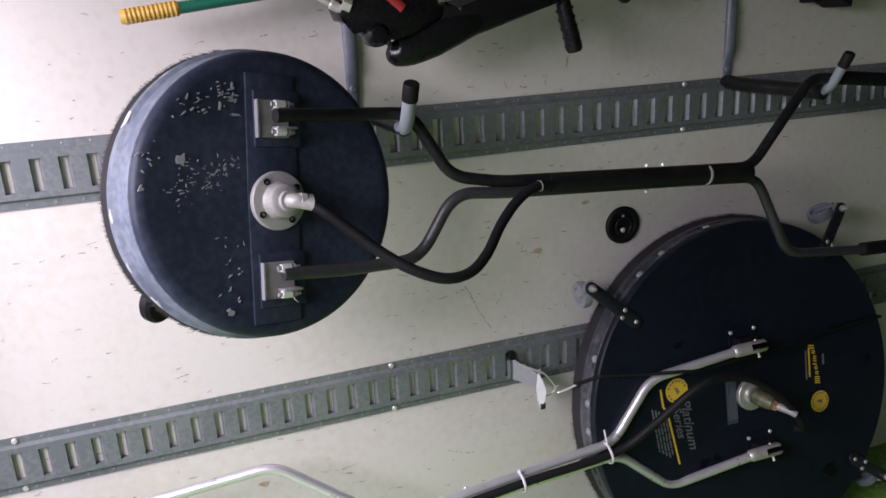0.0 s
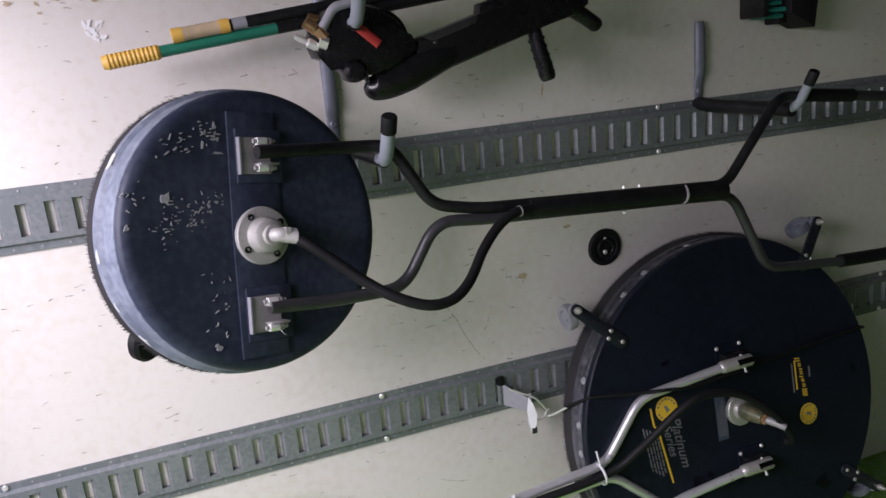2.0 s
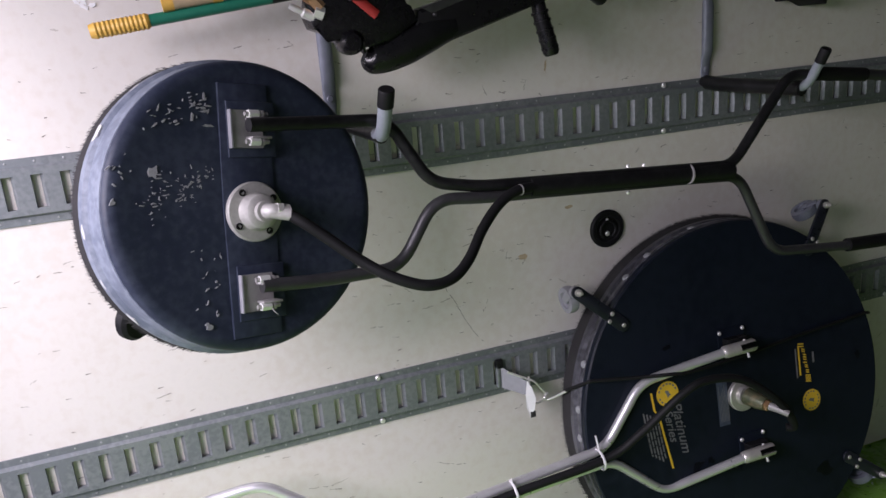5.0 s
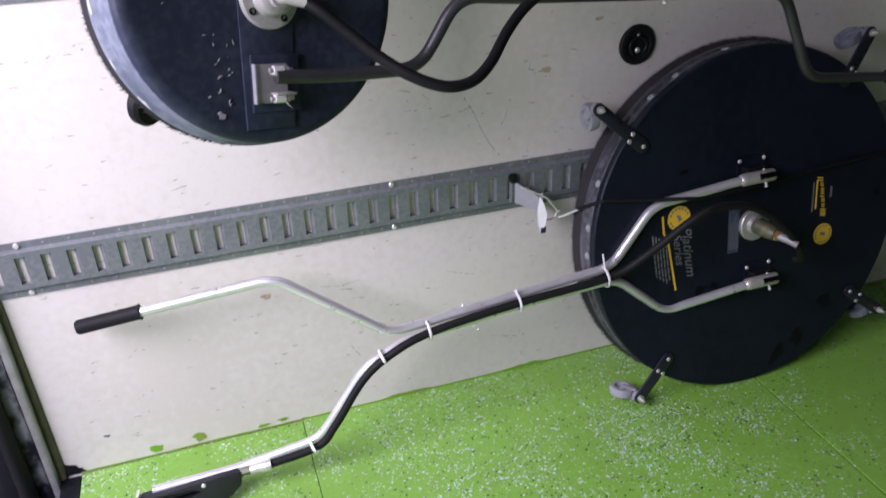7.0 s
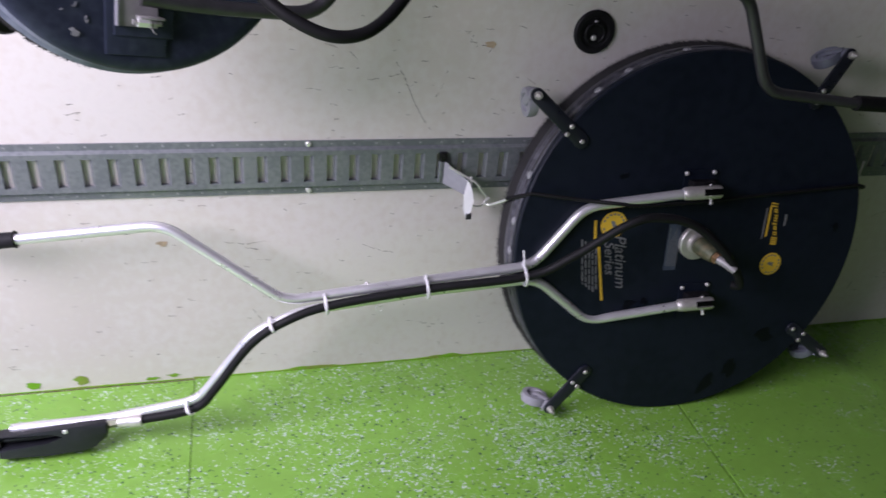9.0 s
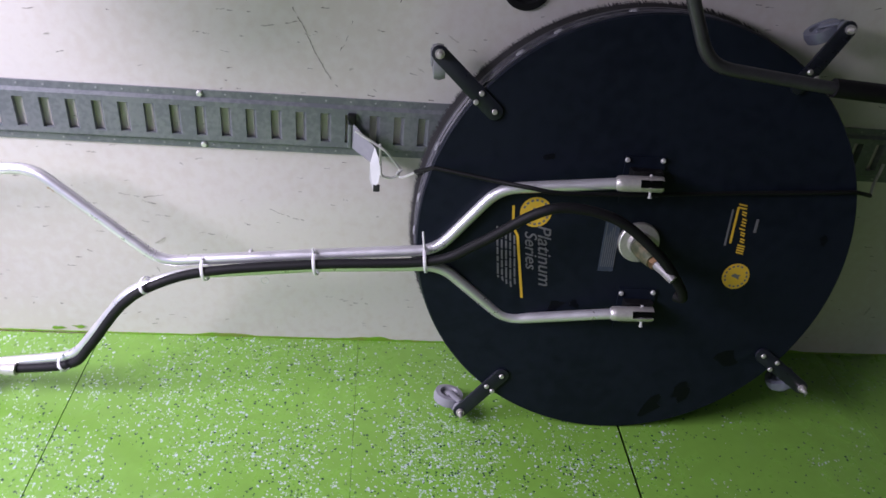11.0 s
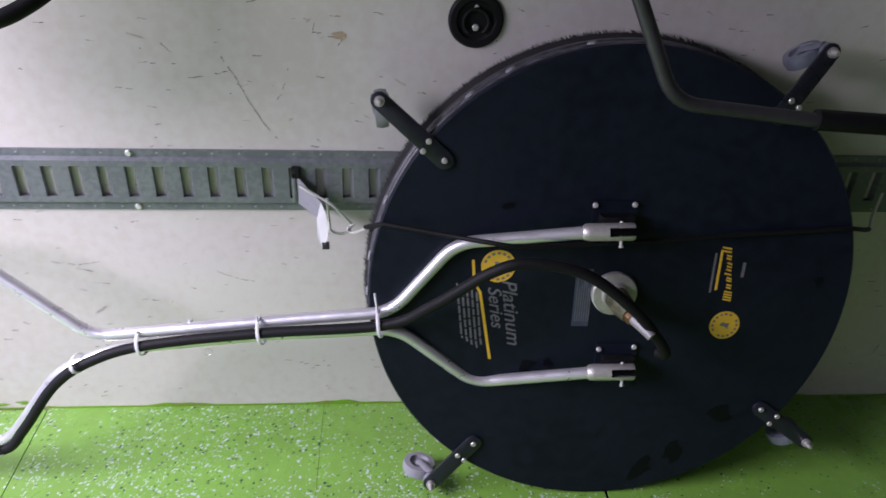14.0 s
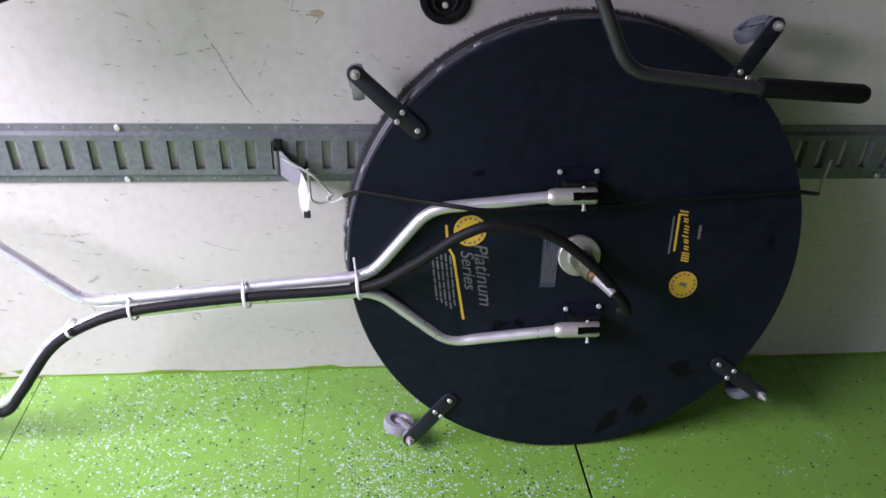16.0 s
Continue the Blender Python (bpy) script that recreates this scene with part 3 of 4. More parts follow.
part("brush", bristles(RA + 0.006, -0.072, -0.102, 1200, 2, 0.010), BRISTLE, cleaner_a, "dark ragged brush skirt", smooth=False)
part("reinforcement", plate([(-0.049, -0.203), (0.033, -0.203), (0.036, -0.003), (0.033, 0.190), (-0.049, 0.190), (-0.052, -0.003)], -0.001, 0.004, bevel=0.002), DECK_A, cleaner_a)
for s in (-1, 1):
    y = s * 0.1265 - 0.007
    part("mount_pad", plate([(-0.039, y - 0.043), (0.041, y - 0.043), (0.041, y + 0.043), (-0.039, y + 0.043)], 0.003, 0.008, bevel=0.002), DECK_A, cleaner_a)
    part("bracket_flange", box((-0.0385, y - 0.0295, 0.007), (-0.0345, y + 0.0295, 0.017), 0.001), GREY_PLASTIC, cleaner_a, "pale worn bracket edge")
    br = part("hinge_bracket", plate([(-0.036, y - 0.029), (0.017, y - 0.029), (0.017, y + 0.029), (-0.036, y + 0.029)], 0.008, 0.013), GREY_PLATE, cleaner_a, "grey steel hinge bracket", smooth=False)
    for q in (-1, 1):
        part("lug", box((-0.013, y + q * 0.0145 - 0.002, 0.013), (0.021, y + q * 0.0145 + 0.002, 0.036), 0.0015), GREY_PLATE, br)
        bolt = part("hex_bolt", hexagon(0.0068, 0, 0.017, shift(-0.015, y + q * 0.021, 0.030) @ pose(0, 0, 0, 0, 90, 0)), CHROME, br, "bright hex bolt")
        part("bolt_thread", tube([(-0.021, y + q * 0.021, 0.030), (0.017, y + q * 0.021, 0.030)], 0.0036, 8), GREY_PLATE, bolt)
        part("lock_nut", hexagon(0.0062, 0, 0.005, shift(0.005, y + q * 0.021, 0.030) @ pose(0, 0, 0, 0, 90, 0)), GREY_PLATE, bolt)
part("split_pin", tube(smooth_line([(0.0, -0.158, 0.036), (0.004, -0.165, 0.04), (0.008, -0.168, 0.04)]), 0.0009, 6), GREY_PLATE, cleaner_a)
HUB_AT = shift(-0.003, -0.008)
hub = part("hub", lathe([(0.047, 0.003), (0.047, 0.010), (0.045, 0.012), (0.030, 0.013), (0.0275, 0.017), (0.0265, 0.034), (0.024, 0.036), (0.016, 0.037), (0.016, 0.046), (0.0, 0.046)], 40, None, HUB_AT), HUB_CAST, cleaner_a, "cast aluminium hub flange")
for a in (0.6, 2.2, 3.75, 5.3):
    part("socket_screw", lathe([(0.0055, 0), (0.0055, 0.003), (0.0035, 0.003), (0.0035, 0.001), (0, 0.001)], 10, None, HUB_AT @ shift(0.037 * math.cos(a), 0.037 * math.sin(a), 0.0115)), RUBBER, hub)
part("elbow", tube(rounded([(-0.003, -0.008, 0.04), (0.0, -0.008, 0.056), (0.027, -0.010, 0.058)], 0.010), 0.0115, 12), HUB_CAST, cleaner_a)
part("hex_nut", hexagon(0.0135, 0, 0.010, shift(0.007, -0.008, 0.056) @ pose(0, 0, 0, 0, 82, -8)), BOLT, cleaner_a)
part("ferrule", tube([tuple(MA.inverted() @ Vector((-0.8235, -0.372, 1.086))), tuple(MA.inverted() @ Vector((-0.793, -0.3755, 1.079)))], [0.009, 0.0105], 12), HUB_CAST, cleaner_a, "pale crimped ferrule")
flk = bmesh.new()
fr = random.Random(8)
deck_roll = radians(9.3)
for x, y, r, n in ((-0.143, 0.080, 0.012, 1), (-0.126, 0.158, 0.006, 2), (-0.047, 0.156, 0.008, 4), (-0.063, 0.171, 0.008, 3), (-0.093, 0.158, 0.006, 5), (-0.128, 0.069, 0.004, 3), (-0.108, 0.04, 0.005, 7), (-0.095, 0.055, 0.005, 6), (-0.066, 0.063, 0.005, 6), (-0.142, 0.046, 0.004, 6), (-0.154, 0.027, 0.004, 4), (-0.209, 0.049, 0.005, 1), (-0.086, -0.062, 0.0045, 2), (-0.095, -0.096, 0.005, 2), (-0.102, -0.13, 0.004, 2), (-0.115, -0.16, 0.007, 1), (-0.192, 0.093, 0.005, 3)):
    u, v = x * math.cos(deck_roll) - y * math.sin(deck_roll), x * math.sin(deck_roll) + y * math.cos(deck_roll)
    for k in range(n if n == 1 else n * 3):
        j = 0.0 if n == 1 else 0.010
        plate(blob(u + fr.gauss(0, j), v + fr.gauss(0, j), r * (0.8 if n == 1 else fr.uniform(0.08, 0.30)), fr, fr.uniform(1.0, 1.7) if n == 1 else fr.uniform(1.3, 4.5), fr.gauss(0.6, 0.7)), -0.002, 0.0011, flk)
part("flaked_paint", flk, FLAKE, deck, "pale flaked paint spots", smooth=False, kind="stuff")
chips = bmesh.new()
for a, z, r in ((150, -0.066, 0.010), (186, -0.066, 0.008), (205, -0.068, 0.006), (222, -0.066, 0.007), (128, -0.068, 0.006)):
    m = pose((RA + 0.0098) * math.cos(radians(a)), (RA + 0.0098) * math.sin(radians(a)), z, 90, 0, a + 90)
    piece = plate(blob(0, 0, r, fr, 1.7), -0.001, 0.0008)
    piece.transform(m)
    tmp = bpy.data.meshes.new("tmp")
    piece.to_mesh(tmp)
    piece.free()
    chips.from_mesh(tmp)
    bpy.data.meshes.remove(tmp)
part("paint_chips", chips, FLAKE_LIGHT, cleaner_a, "white chips on the worn skirt", smooth=False, kind="stuff")
# casters under the deck that hold it off the wall
for x, y in ((-0.150, -0.166), (0.12, -0.15), (0.0, 0.17)):
    cs = part("caster", tube([(x * 0.8, y * 0.8, -0.02), (x, y, -0.115)], 0.012, 10), RUBBER, cleaner_a, "black caster")
    part("caster_wheel", lathe([(0, -0.008), (0.012, -0.008), (0.014, -0.012), (0.030, -0.012), (0.035, -0.006), (0.035, 0.006), (0.030, 0.012), (0.014, 0.012), (0.012, 0.008), (0, 0.008)], 24, None, shift(x, y, -0.13) @ pose(0, 0, 0, 15, 25, 0)), RUBBER, cs)

W = True
up_arm = rounded([(-0.835, -0.366, 1.219), (-0.733, -0.325, 1.207), (-0.605, -0.298, 1.195), (-0.540, -0.305, 1.081), (-0.449, -0.305, 1.061), (-0.014, -0.297, 1.0306), (0.1165, -0.29, 1.0205), (0.262, -0.28, 1.187), (0.47, -0.28, 1.168)], 0.032)
lo_arm = rounded([(-0.851, -0.375, 0.9745), (-0.752, -0.345, 0.956), (-0.608, -0.31, 0.942), (-0.536, -0.307, 1.052), (-0.452, -0.307, 1.041), (-0.010, -0.292, 1.0084), (0.163, -0.256, 0.987), (0.256, -0.262, 0.805), (0.48, -0.266, 0.782)], 0.04)
part("handle_arm", tube(up_arm, 0.0108), BLACK_TUBE, cleaner_a, "black coated steel tube", world=W)
part("handle_arm", tube(lo_arm, 0.0108), GREY_TUBE, cleaner_a, "dark worn steel tube", world=W)
part("handle_sleeve", tube([(-0.352, -0.303, 1.0448), (0.110, -0.2905, 1.0108)], 0.0195, 16), BLACK_TUBE, cleaner_a, world=W)
part("sleeve_clip", tube([(0.001, -0.2965, 1.0190), (0.004, -0.2965, 1.0188)], 0.0205, 16), GREY_PLATE, cleaner_a, world=W)
part("grip", tube([(0.335, -0.28, 1.182), (0.469, -0.28, 1.168)], 0.0145, 14), RUBBER, cleaner_a, "black rubber grip", world=W)
part("grip_end", tube([(0.469, -0.28, 1.168), (0.560, -0.28, 1.157)], 0.012, 14), GREY_TUBE, cleaner_a, world=W)
part("grip", tube([(0.47, -0.266, 0.784), (0.640, -0.268, 0.775), (0.648, -0.268, 0.7746)], [0.0155, 0.0155, 0.012], 14), RUBBER, cleaner_a, "black rubber grip", world=W)
hose_a = smooth_line([(-0.797, -0.374, 1.0805), (-0.774, -0.385, 1.063), (-0.739, -0.395, 1.0315), (-0.701, -0.41, 0.997), (-0.659, -0.43, 0.968), (-0.6085, -0.44, 0.947), (-0.561, -0.43, 0.9456), (-0.519, -0.405, 0.964), (-0.474, -0.365, 1.000), (-0.429, -0.338, 1.031), (-0.387, -0.325, 1.0475), (-0.335, -0.310, 1.046)], 8)
part("hose", tube(hose_a, 0.0092), RUBBER, cleaner_a, "black rubber pressure hose", world=W)
part("hose_clip", tube([(-0.380, -0.3235, 1.0477), (-0.378, -0.323, 1.0478)], 0.0104, 12), GREY_PLATE, cleaner_a, world=W)
for x, z in ((-0.138, 1.0515), (-0.102, 1.049), (-0.138, 1.0055)):
    part("bolt", bolt_head(0.0045, 0.006, shift(x, -0.2985, z) @ pose(0, 0, 0, 0 if z > 1.03 else 180, 0, 0)), BOLT, cleaner_a, world=W)


# ---- large surface cleaner leaning on the wall ----
NB = Vector((-0.0154, -0.9845, 0.1745)).normalized()
CB = Vector((0.250, -0.1886, 0.4225))
MB = facing(CB, NB)
cleaner_b = thing("surface_cleaner", "large round navy surface cleaner with aluminium handle leaning against the wall", "surface cleaner", MB)
RB = 0.428


def on_b(x, z):
    """Where a point of the deck's drawing (x along the wall, z up) lies on the tilted deck."""
    return -0.2383 + 1.0128 * x - 0.0249 * z, -0.4623 - 0.0074 * x + 1.0702 * z


def rest_on_floor(bm, m):
    """Bends what would go below the floor up to it."""
    for v in bm.verts:
        q = m @ v.co
        if q.z < 0.001:
            q.z = 0.001
            v.co = m.inverted() @ q
    return bm


deck_b = part("deck", lathe([(RB - 0.001, -0.022), (RB, -0.004), (RB - 0.003, 0), (0.2, 0.0), (0, 0)], 128), DECK_B, cleaner_b, "flat dark navy deck")
part("rim", rest_on_floor(lathe([(RB - 0.012, -0.018), (RB - 0.004, -0.018), (RB + 0.002, -0.022), (RB + 0.002, -0.032), (RB - 0.004, -0.036), (RB - 0.004, -0.044), (RB + 0.003, -0.048), (RB + 0.003, -0.062), (RB - 0.01, -0.066)], 128), MB), RIM_B, cleaner_b, "worn grey rim band")
part("brush", rest_on_floor(bristles(RB - 0.001, -0.055, -0.095, 3000, 7, 0.015), MB), BRISTLE, cleaner_b, "dark ragged brush skirt", smooth=False)
rim_chips = bmesh.new()
for a in (158, 141, 128, 118, 100, 172, 181):
    t = radians(a)
    lathe([(0, 0), (0.010, 0), (0.007, 0.003), (0, 0.0035)], 7, rim_chips, pose((RB + 0.002) * math.cos(t), (RB + 0.002) * math.sin(t), -0.028, 90, 0, a + 90))
part("paint_chips", rim_chips, FLAKE, cleaner_b, "pale worn spots on the rim", smooth=False, kind="stuff")
st = bmesh.new()
sr = random.Random(4)
for x, z, r, s in ((0.06, 0.585, 0.009, 1.6), (0.472, 0.203, 0.020, 1.5), (0.39, 0.125, 0.022, 1.5), (0.33, 0.085, 0.018, 2.2), (0.61, 0.46, 0.016, 0.6), (0.10, 0.30, 0.012, 2), (0.14, 0.305, 0.01, 1)):
    u, v = on_b(x, z)
    plate(blob(u, v, r, sr, s, sr.uniform(0, 1)), -0.001, 0.0006, st)
part("oil_stains", st, OIL, deck_b, "darker oily stains", smooth=False, kind="stuff")


def caster_b(b1, b2, b3, tip, drop, tone=GREY_PLASTIC):
    """A flat arm bolted to the deck, reaching past the rim, with a grey swivel wheel behind its tip. drop: the way the wheel hangs."""
    a, t = Vector(on_b(*b1)), Vector(on_b(*tip))
    d = (t - a).normalized()
    n = Vector((-d.y, d.x))
    q = [a + d * 0.0155 * math.cos(t) + n * 0.0155 * math.sin(t) for t in [math.pi * (0.5 + k / 6) for k in range(7)]]
    q += [t + d * 0.0145 * math.cos(w) + n * 0.0145 * math.sin(w) for w in [math.pi * (-0.5 + k / 6) for k in range(7)]]
    arm = part("caster_arm", plate([tuple(p) for p in q], 0.001, 0.006, bevel=0.0015), CASTER_STEEL, cleaner_b, "blue-black flat steel caster arm")
    for b in (b1, b2, b3):
        part("bolt", bolt_head(0.0052, 0.0035, shift(*on_b(*b), 0.007)), CAST, arm)
    part("stem_bolt", lathe([(0, 0.026), (0.0035, 0.025), (0.006, 0.012), (0.0085, 0.012), (0.0085, 0.006), (0, 0.006)], 10, None, shift(t.x, t.y, 0)), CAST, arm)
    w = Vector(drop).normalized()
    c = t + w * 0.022
    z = -0.046
    part("fork", lathe([(0, 0.0), (0.014, 0.0), (0.014, -0.010), (0.010, -0.016), (0, -0.02)], 18, None, shift(t.x, t.y, 0)), tone, arm, "dark swivel head" if tone is GREY_TUBE else "grey swivel head")
    for s in (-1, 1):
        k = Vector((-w.y, w.x)) * 0.012 * s
        part("fork_cheek", tube([(t.x + k.x, t.y + k.y, -0.014), (c.x + k.x, c.y + k.y, z)], 0.008, 8, flat=(0.010, 0.003, (w.x, w.y, 0))), tone, arm)
    part("wheel", lathe([(0, -0.009), (0.007, -0.009), (0.008, -0.004), (0.018, -0.005), (0.020, -0.011), (0.030, -0.010), (0.032, 0), (0.030, 0.010), (0.020, 0.011), (0.018, 0.005), (0.008, 0.004), (0.007, 0.009), (0, 0.009)], 28, None, shift(c.x, c.y, z) @ Matrix.Rotation(math.atan2(w.y, w.x) + math.pi / 2, 4, "Z") @ pose(0, 0, 0, 0, 90, 0)), tone, arm, "dark caster wheel" if tone is GREY_TUBE else "grey caster wheel")


caster_b((-0.049, 0.655), (-0.074, 0.684), (-0.083, 0.669), (-0.150, 0.742), (0.1, -1))
caster_b((0.009, 0.146), (-0.020, 0.122), (-0.008, 0.112), (-0.070, 0.060), (-1, 0.15))
caster_b((0.545, 0.217), (0.578, 0.203), (0.566, 0.188), (0.645, 0.148), (-0.9, -0.5), STRAP_GREY)
caster_b((0.487, 0.735), (0.499, 0.759), (0.513, 0.749), (0.551, 0.831), (-0.9, -0.6), STRAP_GREY)


def deck_plate(xa, xb, za, zb, mat, z0, z1, name, parent, label=""):
    (u0, v0), (u1, v1) = on_b(xa, za), on_b(xb, zb)
    return part(name, plate([(u0, v0), (u1, v0), (u1, v1), (u0, v1)], z0, z1), mat, parent, label, smooth=False)


for (xa, xb, za, zb), rows in (((0.195, 0.272, 0.51, 0.596), ((0.20, 0.589), (0.266, 0.591))), ((0.222, 0.298, 0.262, 0.345), ((0.228, 0.335), (0.291, 0.340)))):
    pl = deck_plate(xa, xb, za, zb, DECK_B, 0.0, 0.004, "pivot_plate", cleaner_b, "black pivot plate")
    part("pivot_block", plate([(on_b(xa + 0.01, za + 0.02)[0], on_b(xa, za + 0.02)[1]), (on_b(xb - 0.01, za)[0], on_b(xa, za + 0.02)[1]), (on_b(xb - 0.01, za)[0], on_b(xa, zb - 0.02)[1]), (on_b(xa + 0.01, za)[0], on_b(xa, zb - 0.02)[1])], 0.005, 0.026, bevel=0.004), BLACK_TUBE, pl)
    for x, z in rows:
        part("bolt", bolt_head(0.005, 0.004, shift(*on_b(x, z), 0.005)), BOLT, pl)

hub_c = Vector((*on_b(0.246, 0.438), 0))
part("hub", lathe([(0.040, 0), (0.040, 0.008), (0.038, 0.010), (0.024, 0.011), (0.022, 0.022), (0, 0.022)], 36, None, Matrix.Translation(hub_c)), CAST, cleaner_b, "cast aluminium hub flange")
part("swivel", tube([hub_c + Vector(q) for q in ((0, 0, 0.02), (0.006, -0.006, 0.045), (0.012, -0.011, 0.068))], [0.0215, 0.020, 0.0155], 12), OLIVE, cleaner_b, "greenish brass swivel")
part("swivel_nut", tube([hub_c + Vector(q) for q in ((0.012, -0.011, 0.066), (0.016, -0.014, 0.076))], 0.0135, 6), BRASS, cleaner_b, "brass nut", smooth=False)
part("fitting", tube([hub_c + Vector(q) for q in ((0.010, -0.010, 0.064), (0.026, -0.02, 0.096), (0.038, -0.029, 0.110))], [0.0105, 0.0088, 0.0082], 10), GREY_PLATE, cleaner_b, "bright hose fitting")

# stickers and print on the large deck
deck_plate(0.176, 0.208, 0.376, 0.479, PRINT_BLUE, 0, 0.0006, "rating_label", cleaner_b, "worn blue-grey rating label")
bm = bmesh.new()
for k in range(7):
    (u, v0), (_, v1) = on_b(0.180 + k * 0.004, 0.385), on_b(0.180, 0.47 - (k * 7 % 4) * 0.008)
    plate([(u, v0), (u + 0.0014, v0), (u + 0.0014, v1), (u, v1)], 0, 0.0009, bm)
part("label_print", bm, PRINT_GREY, cleaner_b, "unreadable small print lines", smooth=False, kind="stuff")


def badge(x, z, r, turn):
    u, v = on_b(x, z)
    b = part("badge", lathe([(r, 0), (r, 0.0008), (0, 0.0008)], 40, None, shift(u, v)), YELLOW, cleaner_b, "round yellow badge with dark marks", smooth=False)
    bm = bmesh.new()
    for k in range(16):
        a = 2 * math.pi * k / 16
        if k in (3, 11):
            continue
        m = shift(u, v) @ Matrix.Rotation(a + turn, 4, "Z") @ shift(0, r * 0.8)
        q = [m @ Vector(p) for p in ((-r * 0.09, -r * 0.07, 0), (r * 0.09, -r * 0.07, 0), (r * 0.09, r * 0.07, 0), (-r * 0.09, r * 0.07, 0))]
        plate([(p.x, p.y) for p in q], 0.0005, 0.0011, bm)
    plate(blob(u, v, r * 0.4, random.Random(3), 0.6, turn), 0.0005, 0.0011, bm)
    part("badge_marks", bm, PRINT_GREY, b, smooth=False, kind="stuff")


badge(0.044, 0.482, 0.030, 0.4)
badge(0.452, 0.380, 0.0275, 1.2)
bm = bmesh.new()
for pts in (((0.001, 0.492), (0.004, 0.452)), ((0.004, 0.452), (0.014, 0.436)), ((0.014, 0.436), (0.034, 0.313))):
    (ua, va), (ub, vb) = on_b(*pts[0]), on_b(*pts[1])
    plate([(ua - 0.0025, va), (ua + 0.0025, va), (ub + 0.0025, vb), (ub - 0.0025, vb)], 0, 0.0008, bm)
part("yellow_line", bm, YELLOW, cleaner_b, "yellow printed line", smooth=False)


def lettering(words, x, z, size, turn, mat, name, parent):
    """Raised flat lettering on the large deck, turned by that many degrees."""
    cu = bpy.data.curves.new(name, "FONT")
    cu.body, cu.size, cu.extrude, cu.shear, cu.offset = words, size, 0.0003, 0.38, 0.0002
    tmp = bpy.data.objects.new(name, cu)
    scene.collection.objects.link(tmp)
    me = bpy.data.meshes.new_from_object(tmp.evaluated_get(bpy.context.evaluated_depsgraph_get()))
    bpy.data.objects.remove(tmp)
    bpy.data.curves.remove(cu)
    bm = bmesh.new()
    bm.from_mesh(me)
    bpy.data.meshes.remove(me)
    u, v = on_b(x, z)
    bm.transform(shift(u, v, 0.0006) @ Matrix.Rotation(radians(turn), 4, "Z"))
    return part(name, bm, mat, parent, smooth=False)


lettering("Platinum", 0.050, 0.459, 0.037, -82, PRINT_GREY, "lettering", cleaner_b)
lettering("Series", 0.027, 0.446, 0.033, -82, PRINT_GREY, "lettering", cleaner_b)
bm = bmesh.new()
for k in range(5):
    x = -0.026 + k * 0.0085
    z0, z1 = 0.452 - 0.004 * k, 0.352 - 0.006 * k + (0.012 if k == 4 else 0)
    z = z0
    while z > z1:
        ln = rnd.uniform(0.010, 0.024)
        dx = (z0 - z) * 0.1
        (ua, va), (ub, vb) = on_b(x + dx, z), on_b(x + dx + ln * 0.1, max(z - ln, z1))
        plate([(ua - 0.0018, va), (ua + 0.0018, va), (ub + 0.0018, vb), (ub - 0.0018, vb)], 0, 0.0007, bm)
        z -= ln + 0.003
part("small_print", bm, PRINT_GREY, cleaner_b, "columns of unreadable small print", smooth=False, kind="stuff")
# yellow model mark as plain slanted strokes
bm = bmesh.new()
z = 0.424
for ln, wd in ((0.019, 0.015), (0.010, 0.009), (0.009, 0.009), (0.0045, 0.012), (0.017, 0.009), (0.010, 0.009), (0.012, 0.017)):
    (u, v), (_, v1) = on_b(0.456 - 0.14 * (z - 0.424), z), on_b(0.456, z + ln)
    strokes = max(1, round((v1 - v) / 0.0055))
    for k in range(strokes):
        w0 = v + (v1 - v) * k / strokes
        plate([(u - wd, w0 + 0.003), (u, w0), (u, w0 + 0.0031), (u - wd, w0 + 0.0061)], 0, 0.0008, bm)
    z += ln + 0.0028
part("model_mark", bm, YELLOW, cleaner_b, "yellow model mark of slanted strokes", smooth=False)
deck_plate(0.424, 0.430, 0.445, 0.515, YELLOW, 0, 0.0007, "small_mark", cleaner_b, "thin yellow printed bar")
deck_plate(0.4145, 0.420, 0.440, 0.510, PRINT_GREY, 0, 0.0007, "small_mark", cleaner_b, "thin grey printed bar")
deck_plate(0.467, 0.473, 0.468, 0.494, PRINT_GREY, 0, 0.0007, "small_mark", cleaner_b, "thin grey printed bar")

# aluminium handle
R = 0.0108
up_b = rounded([(0.21, -0.2141, 0.5651), (0.1811, -0.2121, 0.5635), (-0.0312, -0.1775, 0.522), (-0.1374, -0.193, 0.3919), (-0.3599, -0.173, 0.3579), (-0.6609, -0.1625, 0.3202), (-0.8866, -0.1066, 0.4792), (-1.171, -0.075, 0.442), (-1.18, -0.075, 0.441)], 0.036)
lo_b = rounded([(0.2499, -0.2496, 0.2995), (0.2186, -0.2475, 0.2965), (0.0114, -0.2087, 0.2430), (-0.1281, -0.203, 0.3639), (-0.3599, -0.178, 0.3332), (-0.626, -0.166, 0.295), (-0.7254, -0.18, 0.2588), (-0.8472, -0.1905, 0.0979), (-1.03, -0.18, 0.062), (-1.215, -0.18, 0.058)], 0.036)
part("handle_tube", tube(up_b, R, 18), ALU, cleaner_b, "polished aluminium tube", world=W)
part("handle_tube", tube(lo_b, R, 18), ALU, cleaner_b, "polished aluminium tube", world=W)
